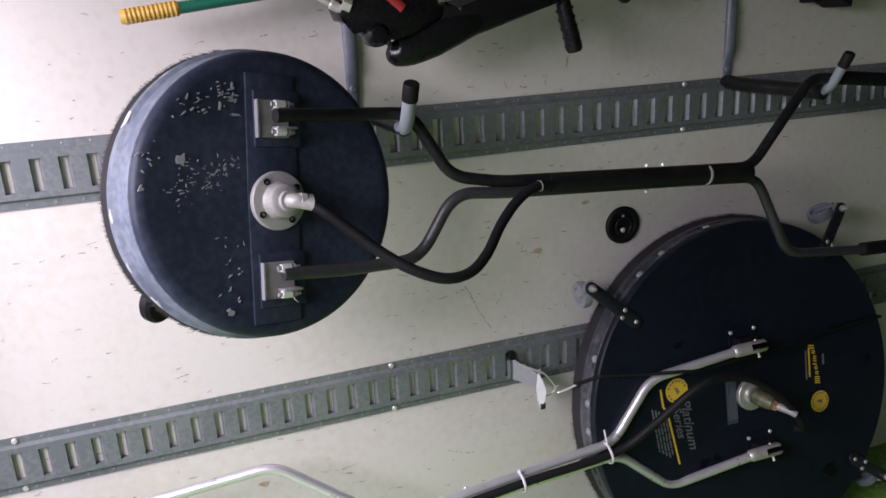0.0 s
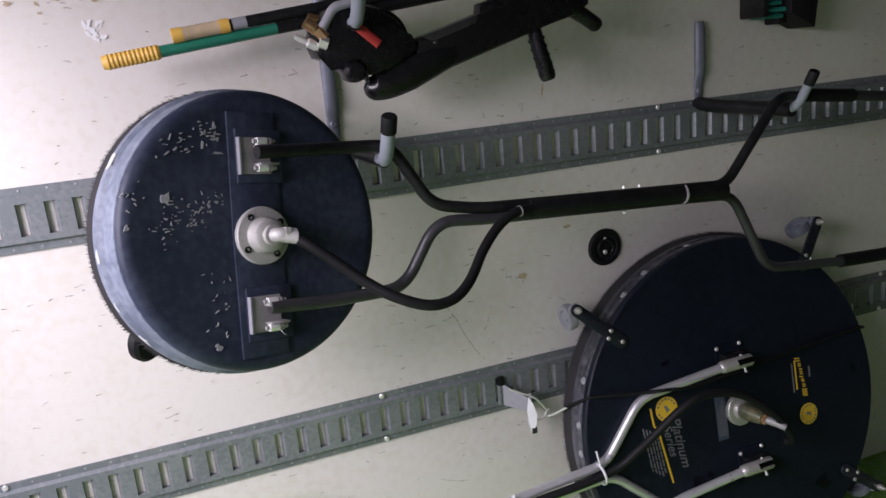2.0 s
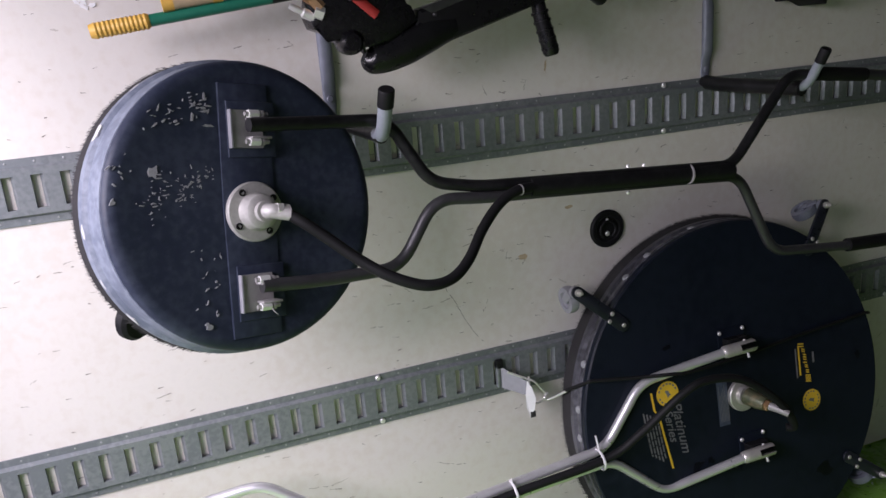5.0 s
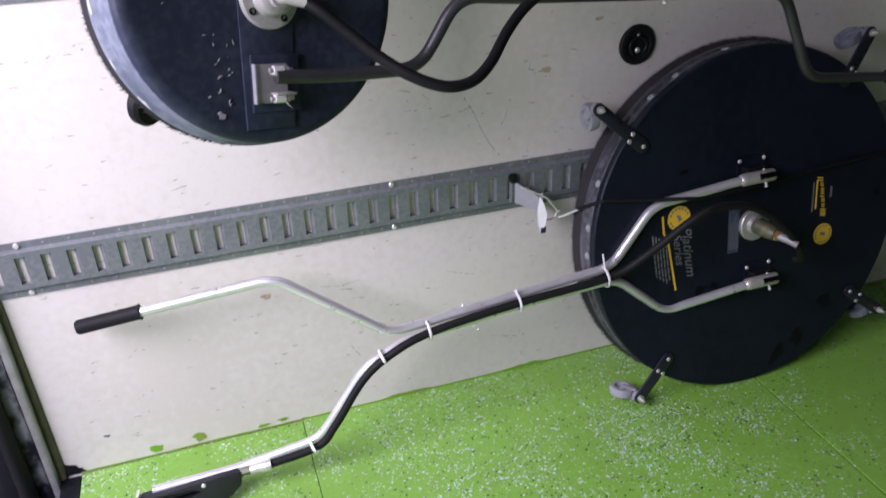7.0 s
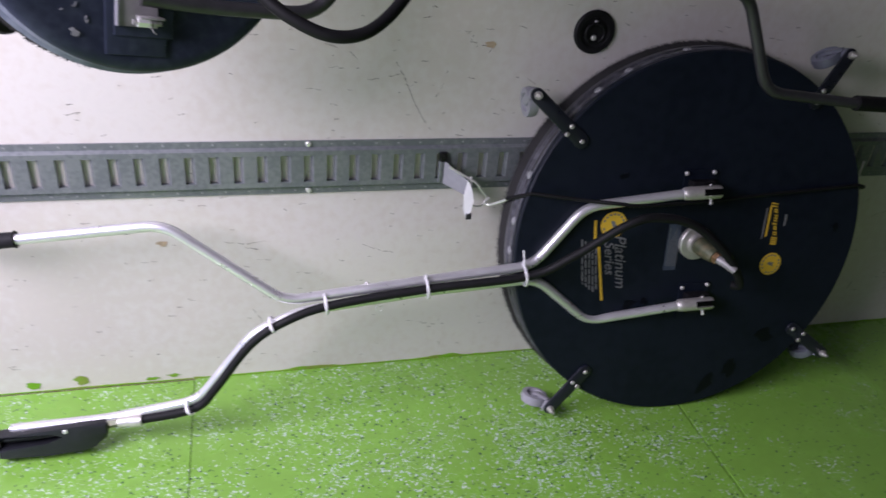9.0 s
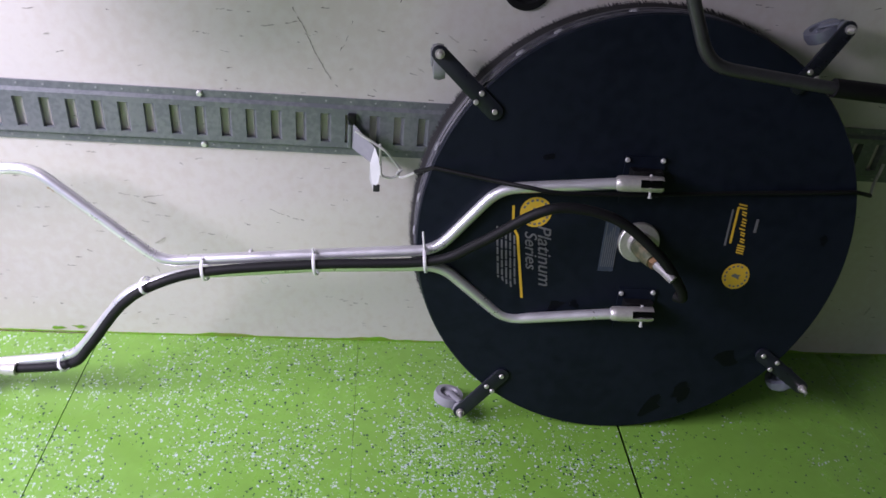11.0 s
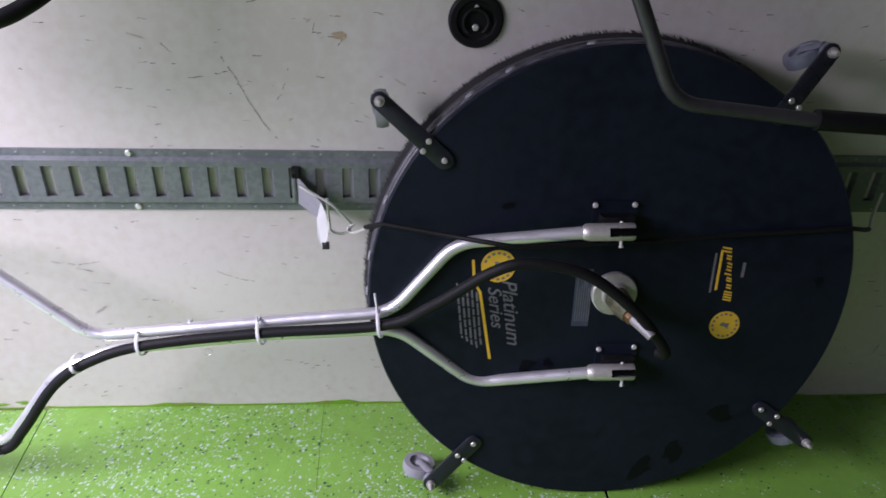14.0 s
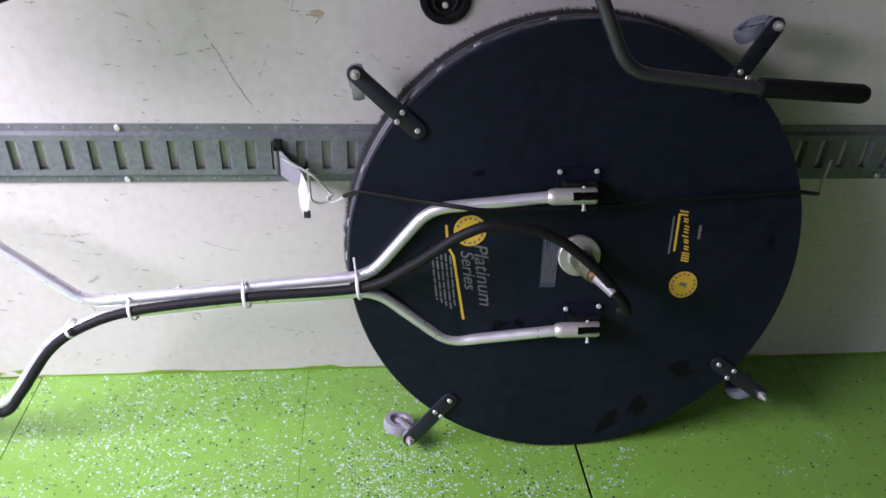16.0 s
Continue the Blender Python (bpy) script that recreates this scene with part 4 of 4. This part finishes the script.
for e, d in (((0.1832, -0.2121, 0.5635), (0.066, -0.007, 0.005)), ((0.2197, -0.2475, 0.2965), (0.065, -0.007, 0.006))):
    e, d = Vector(e), Vector(d)
    cl = part("clevis", tube([e - d * 0.18, e - d * 0.12, e + d * 0.02, e + d * 0.45], [0.0112, 0.0140, 0.0148, 0.0148], 20), CAST, cleaner_b, "bright aluminium clevis", world=W)
    side = Vector((0, 0.45, 0.89)).normalized()
    across = d.cross(side).normalized()
    for k in (-1, 1):
        bm = bmesh.new()
        ring = [side * k * 0.0148 * math.sin(t) + across * 0.0148 * math.cos(t) for t in [0.5 + (math.pi - 1.0) * q / 9 for q in range(10)]]
        ends = [[bm.verts.new(e + d * f + r * g) for r in ring] for f, g in ((0.44, 1), (1.04, 1), (1.08, 0.9))]
        for a, b in zip(ends, ends[1:]):
            for q in range(10):
                bm.faces.new((a[q], a[(q + 1) % 10], b[(q + 1) % 10], b[q]))
        bm.faces.new(ends[0])
        bm.faces.new(ends[-1])
        part("clevis_prong", bm, CAST, cl, world=W)
    # near-black fill added between the prongs: the slot's shade as a colour
    part("slot_fill", tube([e + d * 0.46, e + d * 0.47, e + d * 1.02], 0.01, 16, flat=(0.0062, 0.0118, side)), SLOT_BLACK, cl, "black fill for the shaded clevis slot", smooth=False, world=W)
    part("pin", tube([e + d * 0.75 - side * 0.026, e + d * 0.75 + side * 0.0175], 0.0028, 8), BOLT, cl, world=W)
    part("split_pin", tube([e + d * 0.75 - side * 0.024 - d * 0.06, e + d * 0.75 - side * 0.0245 + d * 0.06], 0.0012, 6), BOLT, cl, world=W)
part("grip", tube([(-1.160, -0.0762, 0.4435), (-1.164, -0.0758, 0.443), (-1.283, -0.064, 0.428), (-1.288, -0.064, 0.4275)], [0.0175, 0.0155, 0.0155, 0.012], 16), RUBBER, cleaner_b, "black rubber grip", world=W)
hose_b = smooth_line([(-0.985, -0.198, 0.064), (-0.8588, -0.2017, 0.0849), (-0.8105, -0.2007, 0.1335), (-0.7373, -0.1932, 0.2332), (-0.6661, -0.192, 0.2864), (-0.565, -0.186, 0.3177), (-0.3599, -0.196, 0.3503), (-0.1507, -0.218, 0.3821), (-0.0681, -0.2406, 0.4402), (0.0197, -0.2656, 0.5213), (0.0816, -0.2713, 0.5413), (0.1697, -0.2777, 0.5232), (0.2534, -0.2884, 0.4613), (0.3063, -0.2892, 0.3983), (0.3254, -0.2799, 0.3633), (0.3128, -0.2698, 0.3604)], 8)
part("hose", tube(hose_b, 0.0094, 14), RUBBER, cleaner_b, "black rubber pressure hose", world=W)
part("hose_fitting", tube([(-0.962, -0.203, 0.069), (-0.985, -0.201, 0.067), (-0.988, -0.2, 0.067), (-1.008, -0.198, 0.064)], [0.0128, 0.0128, 0.0112, 0.0108], 12), CAST, cleaner_b, "crimped steel fitting", world=W)
part("hose_nut", tube([(-1.005, -0.197, 0.064), (-1.04, -0.193, 0.058)], 0.0095, 6), OLIVE, cleaner_b, "worn brass nut", smooth=False, world=W)


def zip_tie(c, d, n, a, b, tail):
    """A white cable tie round two tubes: centre, along, outwards, half sizes, tail length."""
    c, d, n = Vector(c), Vector(d).normalized(), Vector(n).normalized()
    n = (n - d * n.dot(d)).normalized()
    s = d.cross(n)
    loop = [c + s * a * math.cos(t) + n * b * math.sin(t) for t in [2 * math.pi * k / 20 for k in range(21)]]
    bm = tube(loop, 0.001, 8, flat=(0.0012, 0.0032, n))
    ob = part("zip_tie", bm, TIE, cleaner_b, "white nylon cable tie", world=W)
    if tail:
        e = c - s * a + n * b * 0.4
        part("tie_tail", tube([e + s * 0.004, e - s * tail], 0.0022, 6), TIE, ob, world=W)


BAR = Vector((0.21, -0.012, 0.030))
zip_tie((-0.5762, -0.171, 0.3139), BAR, (0, -1, 0.2), 0.0235, 0.026, 0.003)
zip_tie((-0.365, -0.182, 0.3455), BAR, (0, -1, 0.2), 0.0245, 0.027, 0.009)
zip_tie((-0.1579, -0.203, 0.3763), BAR, (0, -1, 0.2), 0.025, 0.028, 0.035)
zip_tie((-0.6879, -0.1872, 0.2801), (0.9, 0.0, 0.42), (0, -1, 0.2), 0.015, 0.024, 0.0)
zip_tie((-0.8636, -0.2032, 0.0934), (0.9, 0.0, 0.5), (0, -1, 0.2), 0.015, 0.024, 0.0)
part("joint_line", tube([(-0.5116, -0.1635, 0.3371), (-0.5085, -0.1637, 0.3375)], 0.0111, 14), GREY_PLATE, cleaner_b, world=W)
part("joint_line", tube([(-0.5116, -0.1702, 0.3107), (-0.5085, -0.1704, 0.3111)], 0.0111, 14), GREY_PLATE, cleaner_b, world=W)
part("button", bolt_head(0.005, 0.005, shift(-0.4901, -0.162, 0.3499)), BOLT, cleaner_b, world=W)
part("cotter_ring", tube([(-0.4645 + 0.0075 * math.cos(t), -0.175, 0.2923 + 0.0075 * math.sin(t)) for t in [k * math.pi / 8 for k in range(17)]], 0.001, 6), BOLT, cleaner_b, "small wire ring", world=W)
# trigger grip on the floor end
gm = facing((-1.135, -0.195, 0.0535), (0, -0.97, 0.24), -1.5)
def on_grip(*pts):
    return [gm @ Vector(p) for p in pts]


bm = plate([(-0.103, 0.010), (-0.103, 0.003), (-0.085, 0.001), (0.0, 0.003), (0.022, 0.001), (0.030, -0.006), (0.022, -0.013), (-0.01, -0.016), (-0.085, -0.020), (-0.103, -0.021), (-0.103, -0.040), (-0.085, -0.044), (-0.04, -0.042), (-0.005, -0.037), (0.02, -0.042), (0.04, -0.046), (0.065, -0.045), (0.082, -0.034), (0.102, -0.020), (0.106, -0.008), (0.106, 0.010), (0.100, 0.015), (0.05, 0.014), (-0.05, 0.011)], -0.016, 0.018, bevel=0.007)
bmesh.ops.transform(bm, matrix=gm, verts=bm.verts)
tg = part("trigger_grip", bm, GRIP_BLACK, cleaner_b, "black plastic trigger grip", world=W)
# dark sheet added behind the grip's slot to make its inside look shaded
bm = plate([(-0.102, 0.005), (-0.102, -0.024), (0.03, -0.016), (0.034, 0.006)], -0.016, -0.010)
bmesh.ops.transform(bm, matrix=gm, verts=bm.verts)
part("dark_slot_backing", bm, RUBBER, tg, smooth=False, world=W)
part("trigger", tube(smooth_line(on_grip((-0.09, -0.003, 0.006), (-0.04, -0.004, 0.008), (0.0, -0.003, 0.008), (0.03, -0.004, 0.004))), 0.0042, 8), BLACK_TUBE, tg, "dark trigger lever", world=W)
part("grip_screw", bolt_head(0.005, 0.003, gm @ shift(0.026, 0.006, 0.017)), BOLT, tg, world=W)
part("end_plate", tube([gm @ Vector((-0.108, 0.02, 0)), gm @ Vector((-0.103, -0.036, 0))], 0.004, 8, flat=(0.004, 0.018, (1, 0, 0))), BOLT, tg, world=W)
part("outlet", tube([gm @ Vector((-0.104, -0.024, 0)), gm @ Vector((-0.128, -0.026, 0)), gm @ Vector((-0.142, -0.027, 0))], [0.007, 0.006, 0.0035], 8), CAST, tg, world=W)

# ---- retaining cord with rail fittings ----
cord = thing("retaining_cord", "black cord with rail hooks across the large cleaner", "cord")
part("rail_fitting", box((-0.316, -0.022, 0.512), (-0.308, -0.008, 0.572), 0.002), GALV, cord, "grey spring rail fitting")
fit_plate = bmesh.new()
q = [(-0.312, -0.014, 0.568), (-0.312, -0.014, 0.512), (-0.262, -0.062, 0.498), (-0.262, -0.062, 0.535)]
for off in (0, 0.003):
    fit_plate.faces.new([fit_plate.verts.new((x, y + off, z)) for x, y, z in q])
part("fitting_plate", fit_plate, GREY_PLASTIC, cord, smooth=False)
part("tongue", box((-0.316, -0.022, 0.560), (-0.300, -0.006, 0.582), 0.002), BLACK_TUBE, cord)
tag = bmesh.new()
outline = [(-0.262, -0.066, 0.538), (-0.254, -0.074, 0.520), (-0.249, -0.080, 0.495), (-0.252, -0.080, 0.470), (-0.262, -0.076, 0.450), (-0.270, -0.074, 0.472), (-0.270, -0.072, 0.505)]
for off in (0, 0.0012):
    tag.faces.new([tag.verts.new((x, y + off, z)) for x, y, z in outline])
part("tag", tag, PAPER, cord, "white paper tag", smooth=False)
part("tag_tip", box((-0.262, -0.078, 0.447), (-0.249, -0.074, 0.462), 0.001), GREY_TUBE, cord, "dark lower tip of the tag")
part("wire_loop", tube(rounded([(-0.300, -0.045, 0.560), (-0.240, -0.060, 0.528), (-0.208, -0.055, 0.485), (-0.222, -0.055, 0.466), (-0.248, -0.055, 0.470), (-0.252, -0.055, 0.54)], 0.01), 0.0026, 8), BOLT, cord, "bent steel wire loop")
part("end_hook", tube(smooth_line([(-0.205, -0.056, 0.488), (-0.216, -0.060, 0.480), (-0.205, -0.066, 0.476), (-0.180, -0.11, 0.512)]), 0.0028, 8), BOLT, cord)
line = [(-0.183, -0.105, 0.510)] + smooth_line([(-0.1523, -0.1665, 0.5519), (-0.0447, -0.1973, 0.5478), (0.0156, -0.225, 0.552), (0.0697, -0.2306, 0.5478), (0.2164, -0.2079, 0.5396), (0.4237, -0.1827, 0.54), (0.5592, -0.1786, 0.5463), (0.6485, -0.178, 0.5519)], 5)
part("elastic", tube(line + [(0.700, -0.145, 0.530), (0.745, -0.095, 0.502)], 0.0042, 8), RUBBER, cord, "black elastic cord")
part("end_hook", tube(smooth_line([(0.735, -0.105, 0.508), (0.772, -0.06, 0.482), (0.788, -0.035, 0.500), (0.800, -0.022, 0.540)]), 0.003, 8), BOLT, cord)

# ---- poles and spray gun at the top ----
pole = thing("broom_pole", "green pole with yellow ribbed plastic grip on wall pegs", "pole")
pa, pb = Vector((-1.036, -0.12, 1.372)), Vector((0.35, -0.12, 1.535))
pd = (pb - pa).normalized()
part("shaft", tube([pa + pd * 0.08, pa + pd * 0.30], 0.0102), GREEN_POLE, pole, "green coated shaft")
part("shaft", tube([pa + pd * 0.30, pb], 0.0104), BLACK_TUBE, pole, "black worn shaft")
ribs, rad = [], []
for k in range(25):
    ribs.append(pa + pd * (0.006 + 0.0036 * k))
    rad.append(0.0135 if k % 2 else 0.0122)
part("grip", tube([pa, *ribs, pa + pd * 0.095], [0.0105, *rad, 0.0105]), YELLOW_GRIP, pole, "yellow ribbed grip")
pole2 = thing("extension_pole", "dark paint-worn pole with tan taped end on wall pegs", "pole")
pc = Vector((-0.915, -0.125, 1.407))
part("shaft", tube([pc + pd * 0.09, pc + pd * 1.25], 0.0105), BLACK_TUBE, pole2, "black worn shaft")
part("end_sleeve", tube([pc, pc + pd * 0.004, pc + pd * 0.018, pc + pd * 0.02, pc + pd * 0.09], [0.010, 0.0125, 0.0125, 0.012, 0.012]), TAN, pole2, "tan taped end sleeve")
part("end_cap", tube([pc - pd * 0.004, pc + pd * 0.014], 0.013), YELLOW_GRIP, pole2, "yellow end cap")
part("end_ring", tube([pc + pd * 0.078, pc + pd * 0.095], 0.0128), YELLOW_GRIP, pole2, "yellow ring")
part("worn_patch", tube([pc + pd * 0.10, pc + pd * 0.125], 0.0108), GREY_PLASTIC, pole2)

gun = thing("spray_gun", "black pressure spray gun with brass fittings hung on a peg", "spray gun")
gy = -0.17


def gp(x, z, y=gy):
    return (x, y, z)


def gun_plate(pts, depth, bevel=0.006):
    bm = plate(pts, -depth, depth, bevel=bevel)
    bm.transform(Matrix(((1, 0, 0, 0), (0, 0, -1, gy), (0, 1, 0, 0), (0, 0, 0, 1))))
    return bm


def gun_tube(points, r, sides=14, y=gy, steps=5):
    return tube(smooth_line([gp(x, z, y) for x, z in points], steps), r, sides)


def swell(n, *radii):
    """n radii that pass evenly through these."""
    return [radii[int(q)] + (radii[min(int(q) + 1, len(radii) - 1)] - radii[int(q)]) * (q % 1) for q in [k * (len(radii) - 1) / (n - 1) for k in range(n)]]


part("body", gun_plate([(-0.662, 1.429), (-0.610, 1.441), (-0.567, 1.428), (-0.530, 1.401), (-0.522, 1.365), (-0.490, 1.352), (-0.555, 1.310), (-0.600, 1.312), (-0.640, 1.318), (-0.657, 1.337), (-0.688, 1.349), (-0.696, 1.373), (-0.688, 1.405)], 0.026, 0.014), GUN_BLACK, gun, "black moulded valve body")
part("grip", gun_tube([(-0.425, 1.336), (-0.470, 1.325), (-0.519, 1.307), (-0.560, 1.294), (-0.584, 1.291), (-0.597, 1.297)], swell(26, 0.023, 0.031, 0.033, 0.0305, 0.0265, 0.013)), GUN_BLACK, gun, "black moulded grip")
part("valve_housing", lathe([(0, -0.03), (0.016, -0.03), (0.021, -0.02), (0.022, 0), (0.021, 0.022), (0.014, 0.032), (0, 0.033)], 20, None, shift(-0.622, gy - 0.004, 1.322) @ pose(0, 0, 0, 90, 30, 0)), GUN_BLACK, gun)
part("housing_ring", tube([gp(-0.606, 1.318, gy - 0.012), gp(-0.602, 1.319, gy - 0.012)], 0.0175, 14), GREY_TUBE, gun, "dull metal ring")
part("guard", gun_tube([(-0.575, 1.425), (-0.540, 1.414), (-0.518, 1.387), (-0.510, 1.342)], 0.0062, 10), GUN_BLACK, gun, "black trigger guard")
part("trigger", gun_tube([(-0.568, 1.405), (-0.550, 1.380), (-0.535, 1.350)], swell(11, 0.010, 0.017, 0.014), 10), GUN_BLACK, gun, "black trigger")
part("lever", tube([gp(-0.611, 1.3965, gy - 0.030), gp(-0.575, 1.3635, gy - 0.031)], 0.0075, 8, flat=(0.0085, 0.003, (0.7, 0, 0.7))), RED, gun, "red trigger lock")
barrel = part("barrel", gun_plate([(-0.505, 1.336), (-0.495, 1.3685), (-0.369, 1.403), (-0.222, 1.430), (-0.192, 1.444), (-0.134, 1.4556), (-0.129, 1.436), (-0.133, 1.405), (-0.1635, 1.3865), (-0.227, 1.3725), (-0.2635, 1.362), (-0.432, 1.313), (-0.437, 1.336)], 0.020, 0.008), GUN_BLACK, gun, "black ribbed barrel shroud")
for k in range(26):
    f = k / 25
    m = gp(-0.425 + 0.155 * f, 1.3155 + 0.0455 * f)
    part("rib", tube([m, (m[0] - 0.0012, gy, m[2] - 0.0032)], 0.004, 6, flat=(0.0016, 0.016, (1, 0, 0))), GUN_BLACK, barrel)
part("barrel_cover", gun_plate([(-0.369, 1.400), (-0.365, 1.4215), (-0.222, 1.456), (-0.195, 1.447), (-0.210, 1.425)], 0.016, 0.004), GUN_BLACK, gun)
part("cheek_panel", gun_plate([(-0.490, 1.371), (-0.467, 1.3765), (-0.372, 1.4035), (-0.380, 1.386), (-0.470, 1.360)], 0.0215, 0.003), GREY_TUBE, gun, "dull grey worn top panel")
part("panel_screw", bolt_head(0.004, 0.003, facing(gp(-0.464, 1.358, gy - 0.020), (0, -1, 0))), GREY_TUBE, gun, "small screw")
side = part("side_handle", tube([gp(-0.250, 1.380), gp(-0.2445, 1.348), gp(-0.2335, 1.310), gp(-0.223, 1.2735), gp(-0.2215, 1.2675)], [0.013, 0.0145, 0.016, 0.0165, 0.013], 14), GUN_BLACK, gun, "black ribbed side handle")
for k in range(5):
    m = gp(-0.245 + 0.0047 * k, 1.350 - 0.0165 * k)
    part("handle_rib", tube([m, (m[0] + 0.0012, m[1], m[2] - 0.0045)], 0.0174, 14), GUN_BLACK, side)
part("rear_handle", tube([gp(-0.170, 1.405), gp(-0.133, 1.3823), gp(-0.1075, 1.365), gp(-0.102, 1.361)], [0.017, 0.0155, 0.0155, 0.011], 14), GUN_BLACK, gun)
part("lance", tube([gp(-0.145, 1.4455), gp(-0.0527, 1.4727), gp(0.30, 1.587)], 0.0065, 10), GREY_TUBE, gun, "thin steel lance")
part("lance", tube([gp(-0.145, 1.4185), gp(-0.0527, 1.4498), gp(0.30, 1.574)], 0.0075, 10), GREY_TUBE, gun, "thin steel lance")
part("bracket_bar", tube(rounded([gp(-0.673, 1.398, gy - 0.024), gp(-0.648, 1.432, gy - 0.024), gp(-0.594, 1.442, gy - 0.024)], 0.01), 0.0085, 10), GREY_PLASTIC, gun, "bent grey bar")
part("nipple", tube([gp(-0.682, 1.368, gy - 0.018), gp(-0.699, 1.3765, gy - 0.018), gp(-0.701, 1.378, gy - 0.018), gp(-0.712, 1.384, gy - 0.018), gp(-0.721, 1.389, gy - 0.018)], [0.009, 0.009, 0.0055, 0.006, 0.0045], 10), BOLT, gun, "bright steel hose nipple")
part("coupling", tube([gp(-0.669, 1.3815, gy - 0.02), gp(-0.682, 1.3975, gy - 0.02)], 0.0125, 6), BRASS, gun, "brass coupling", smooth=False)
part("coupling", tube([gp(-0.684, 1.398, gy - 0.02), gp(-0.701, 1.411, gy - 0.02)], 0.0105, 10), BRASS, gun, "brass fitting")
part("coupling", tube([gp(-0.672, 1.4095, gy - 0.006), gp(-0.6925, 1.4155, gy - 0.006)], 0.0115, 6), BRASS, gun, "brass nut", smooth=False)
part("coupling", tube([gp(-0.667, 1.3705, gy - 0.022), gp(-0.681, 1.377, gy - 0.022)], 0.0125, 6), BOLT, gun, "bright nut", smooth=False)

# ---- hanging broom head ----
broom = thing("hanging_broom", "black broom head with teal bristles hanging from the wall", "broom")
part("backing", box((0.395, -0.09, 1.350), (0.413, -0.01, 1.70), 0.004), BLACK_TUBE, broom)
bm = bmesh.new()
br = random.Random(6)
for k in range(26):
    for j in range(3):
        z = 1.352 + k * 0.0135
        a = (0.413, -0.03 - 0.02 * j, z)
        tube([a, (0.472 + br.uniform(-0.006, 0.006), a[1] + br.uniform(-0.006, 0.006), z + br.uniform(-0.005, 0.005))], [0.005, 0.0062], 6, bm)
part("bristles", bm, TEAL, broom, "teal bristle tufts", smooth=False, kind="stuff")
pan2 = thing("dust_pan", "black plastic dustpan hanging beside the broom head", "dustpan")
bm = plate([(0.478, 1.355), (0.555, 1.318), (0.60, 1.70), (0.475, 1.70)], 0.0, 0.09, bevel=0.006)
bm.transform(Matrix(((1, 0, 0, 0), (0, 0, -1, -0.002), (0, 1, 0, 0), (0, 0, 0, 1))))
part("pan", bm, RUBBER, pan2)
part("lip", box((0.462, -0.07, 1.332), (0.486, -0.02, 1.358), 0.004), RUBBER, pan2)

# ---- black case on the floor at the far end ----
case = thing("tool_case", "low black plastic case on the green floor", "case")
part("body", box((1.26, -0.20, 0.0), (1.62, -0.02, 0.085), 0.015), RUBBER, case)
part("lid", box((1.255, -0.205, 0.086), (1.625, -0.015, 0.115), 0.012), BLACK_TUBE, case)
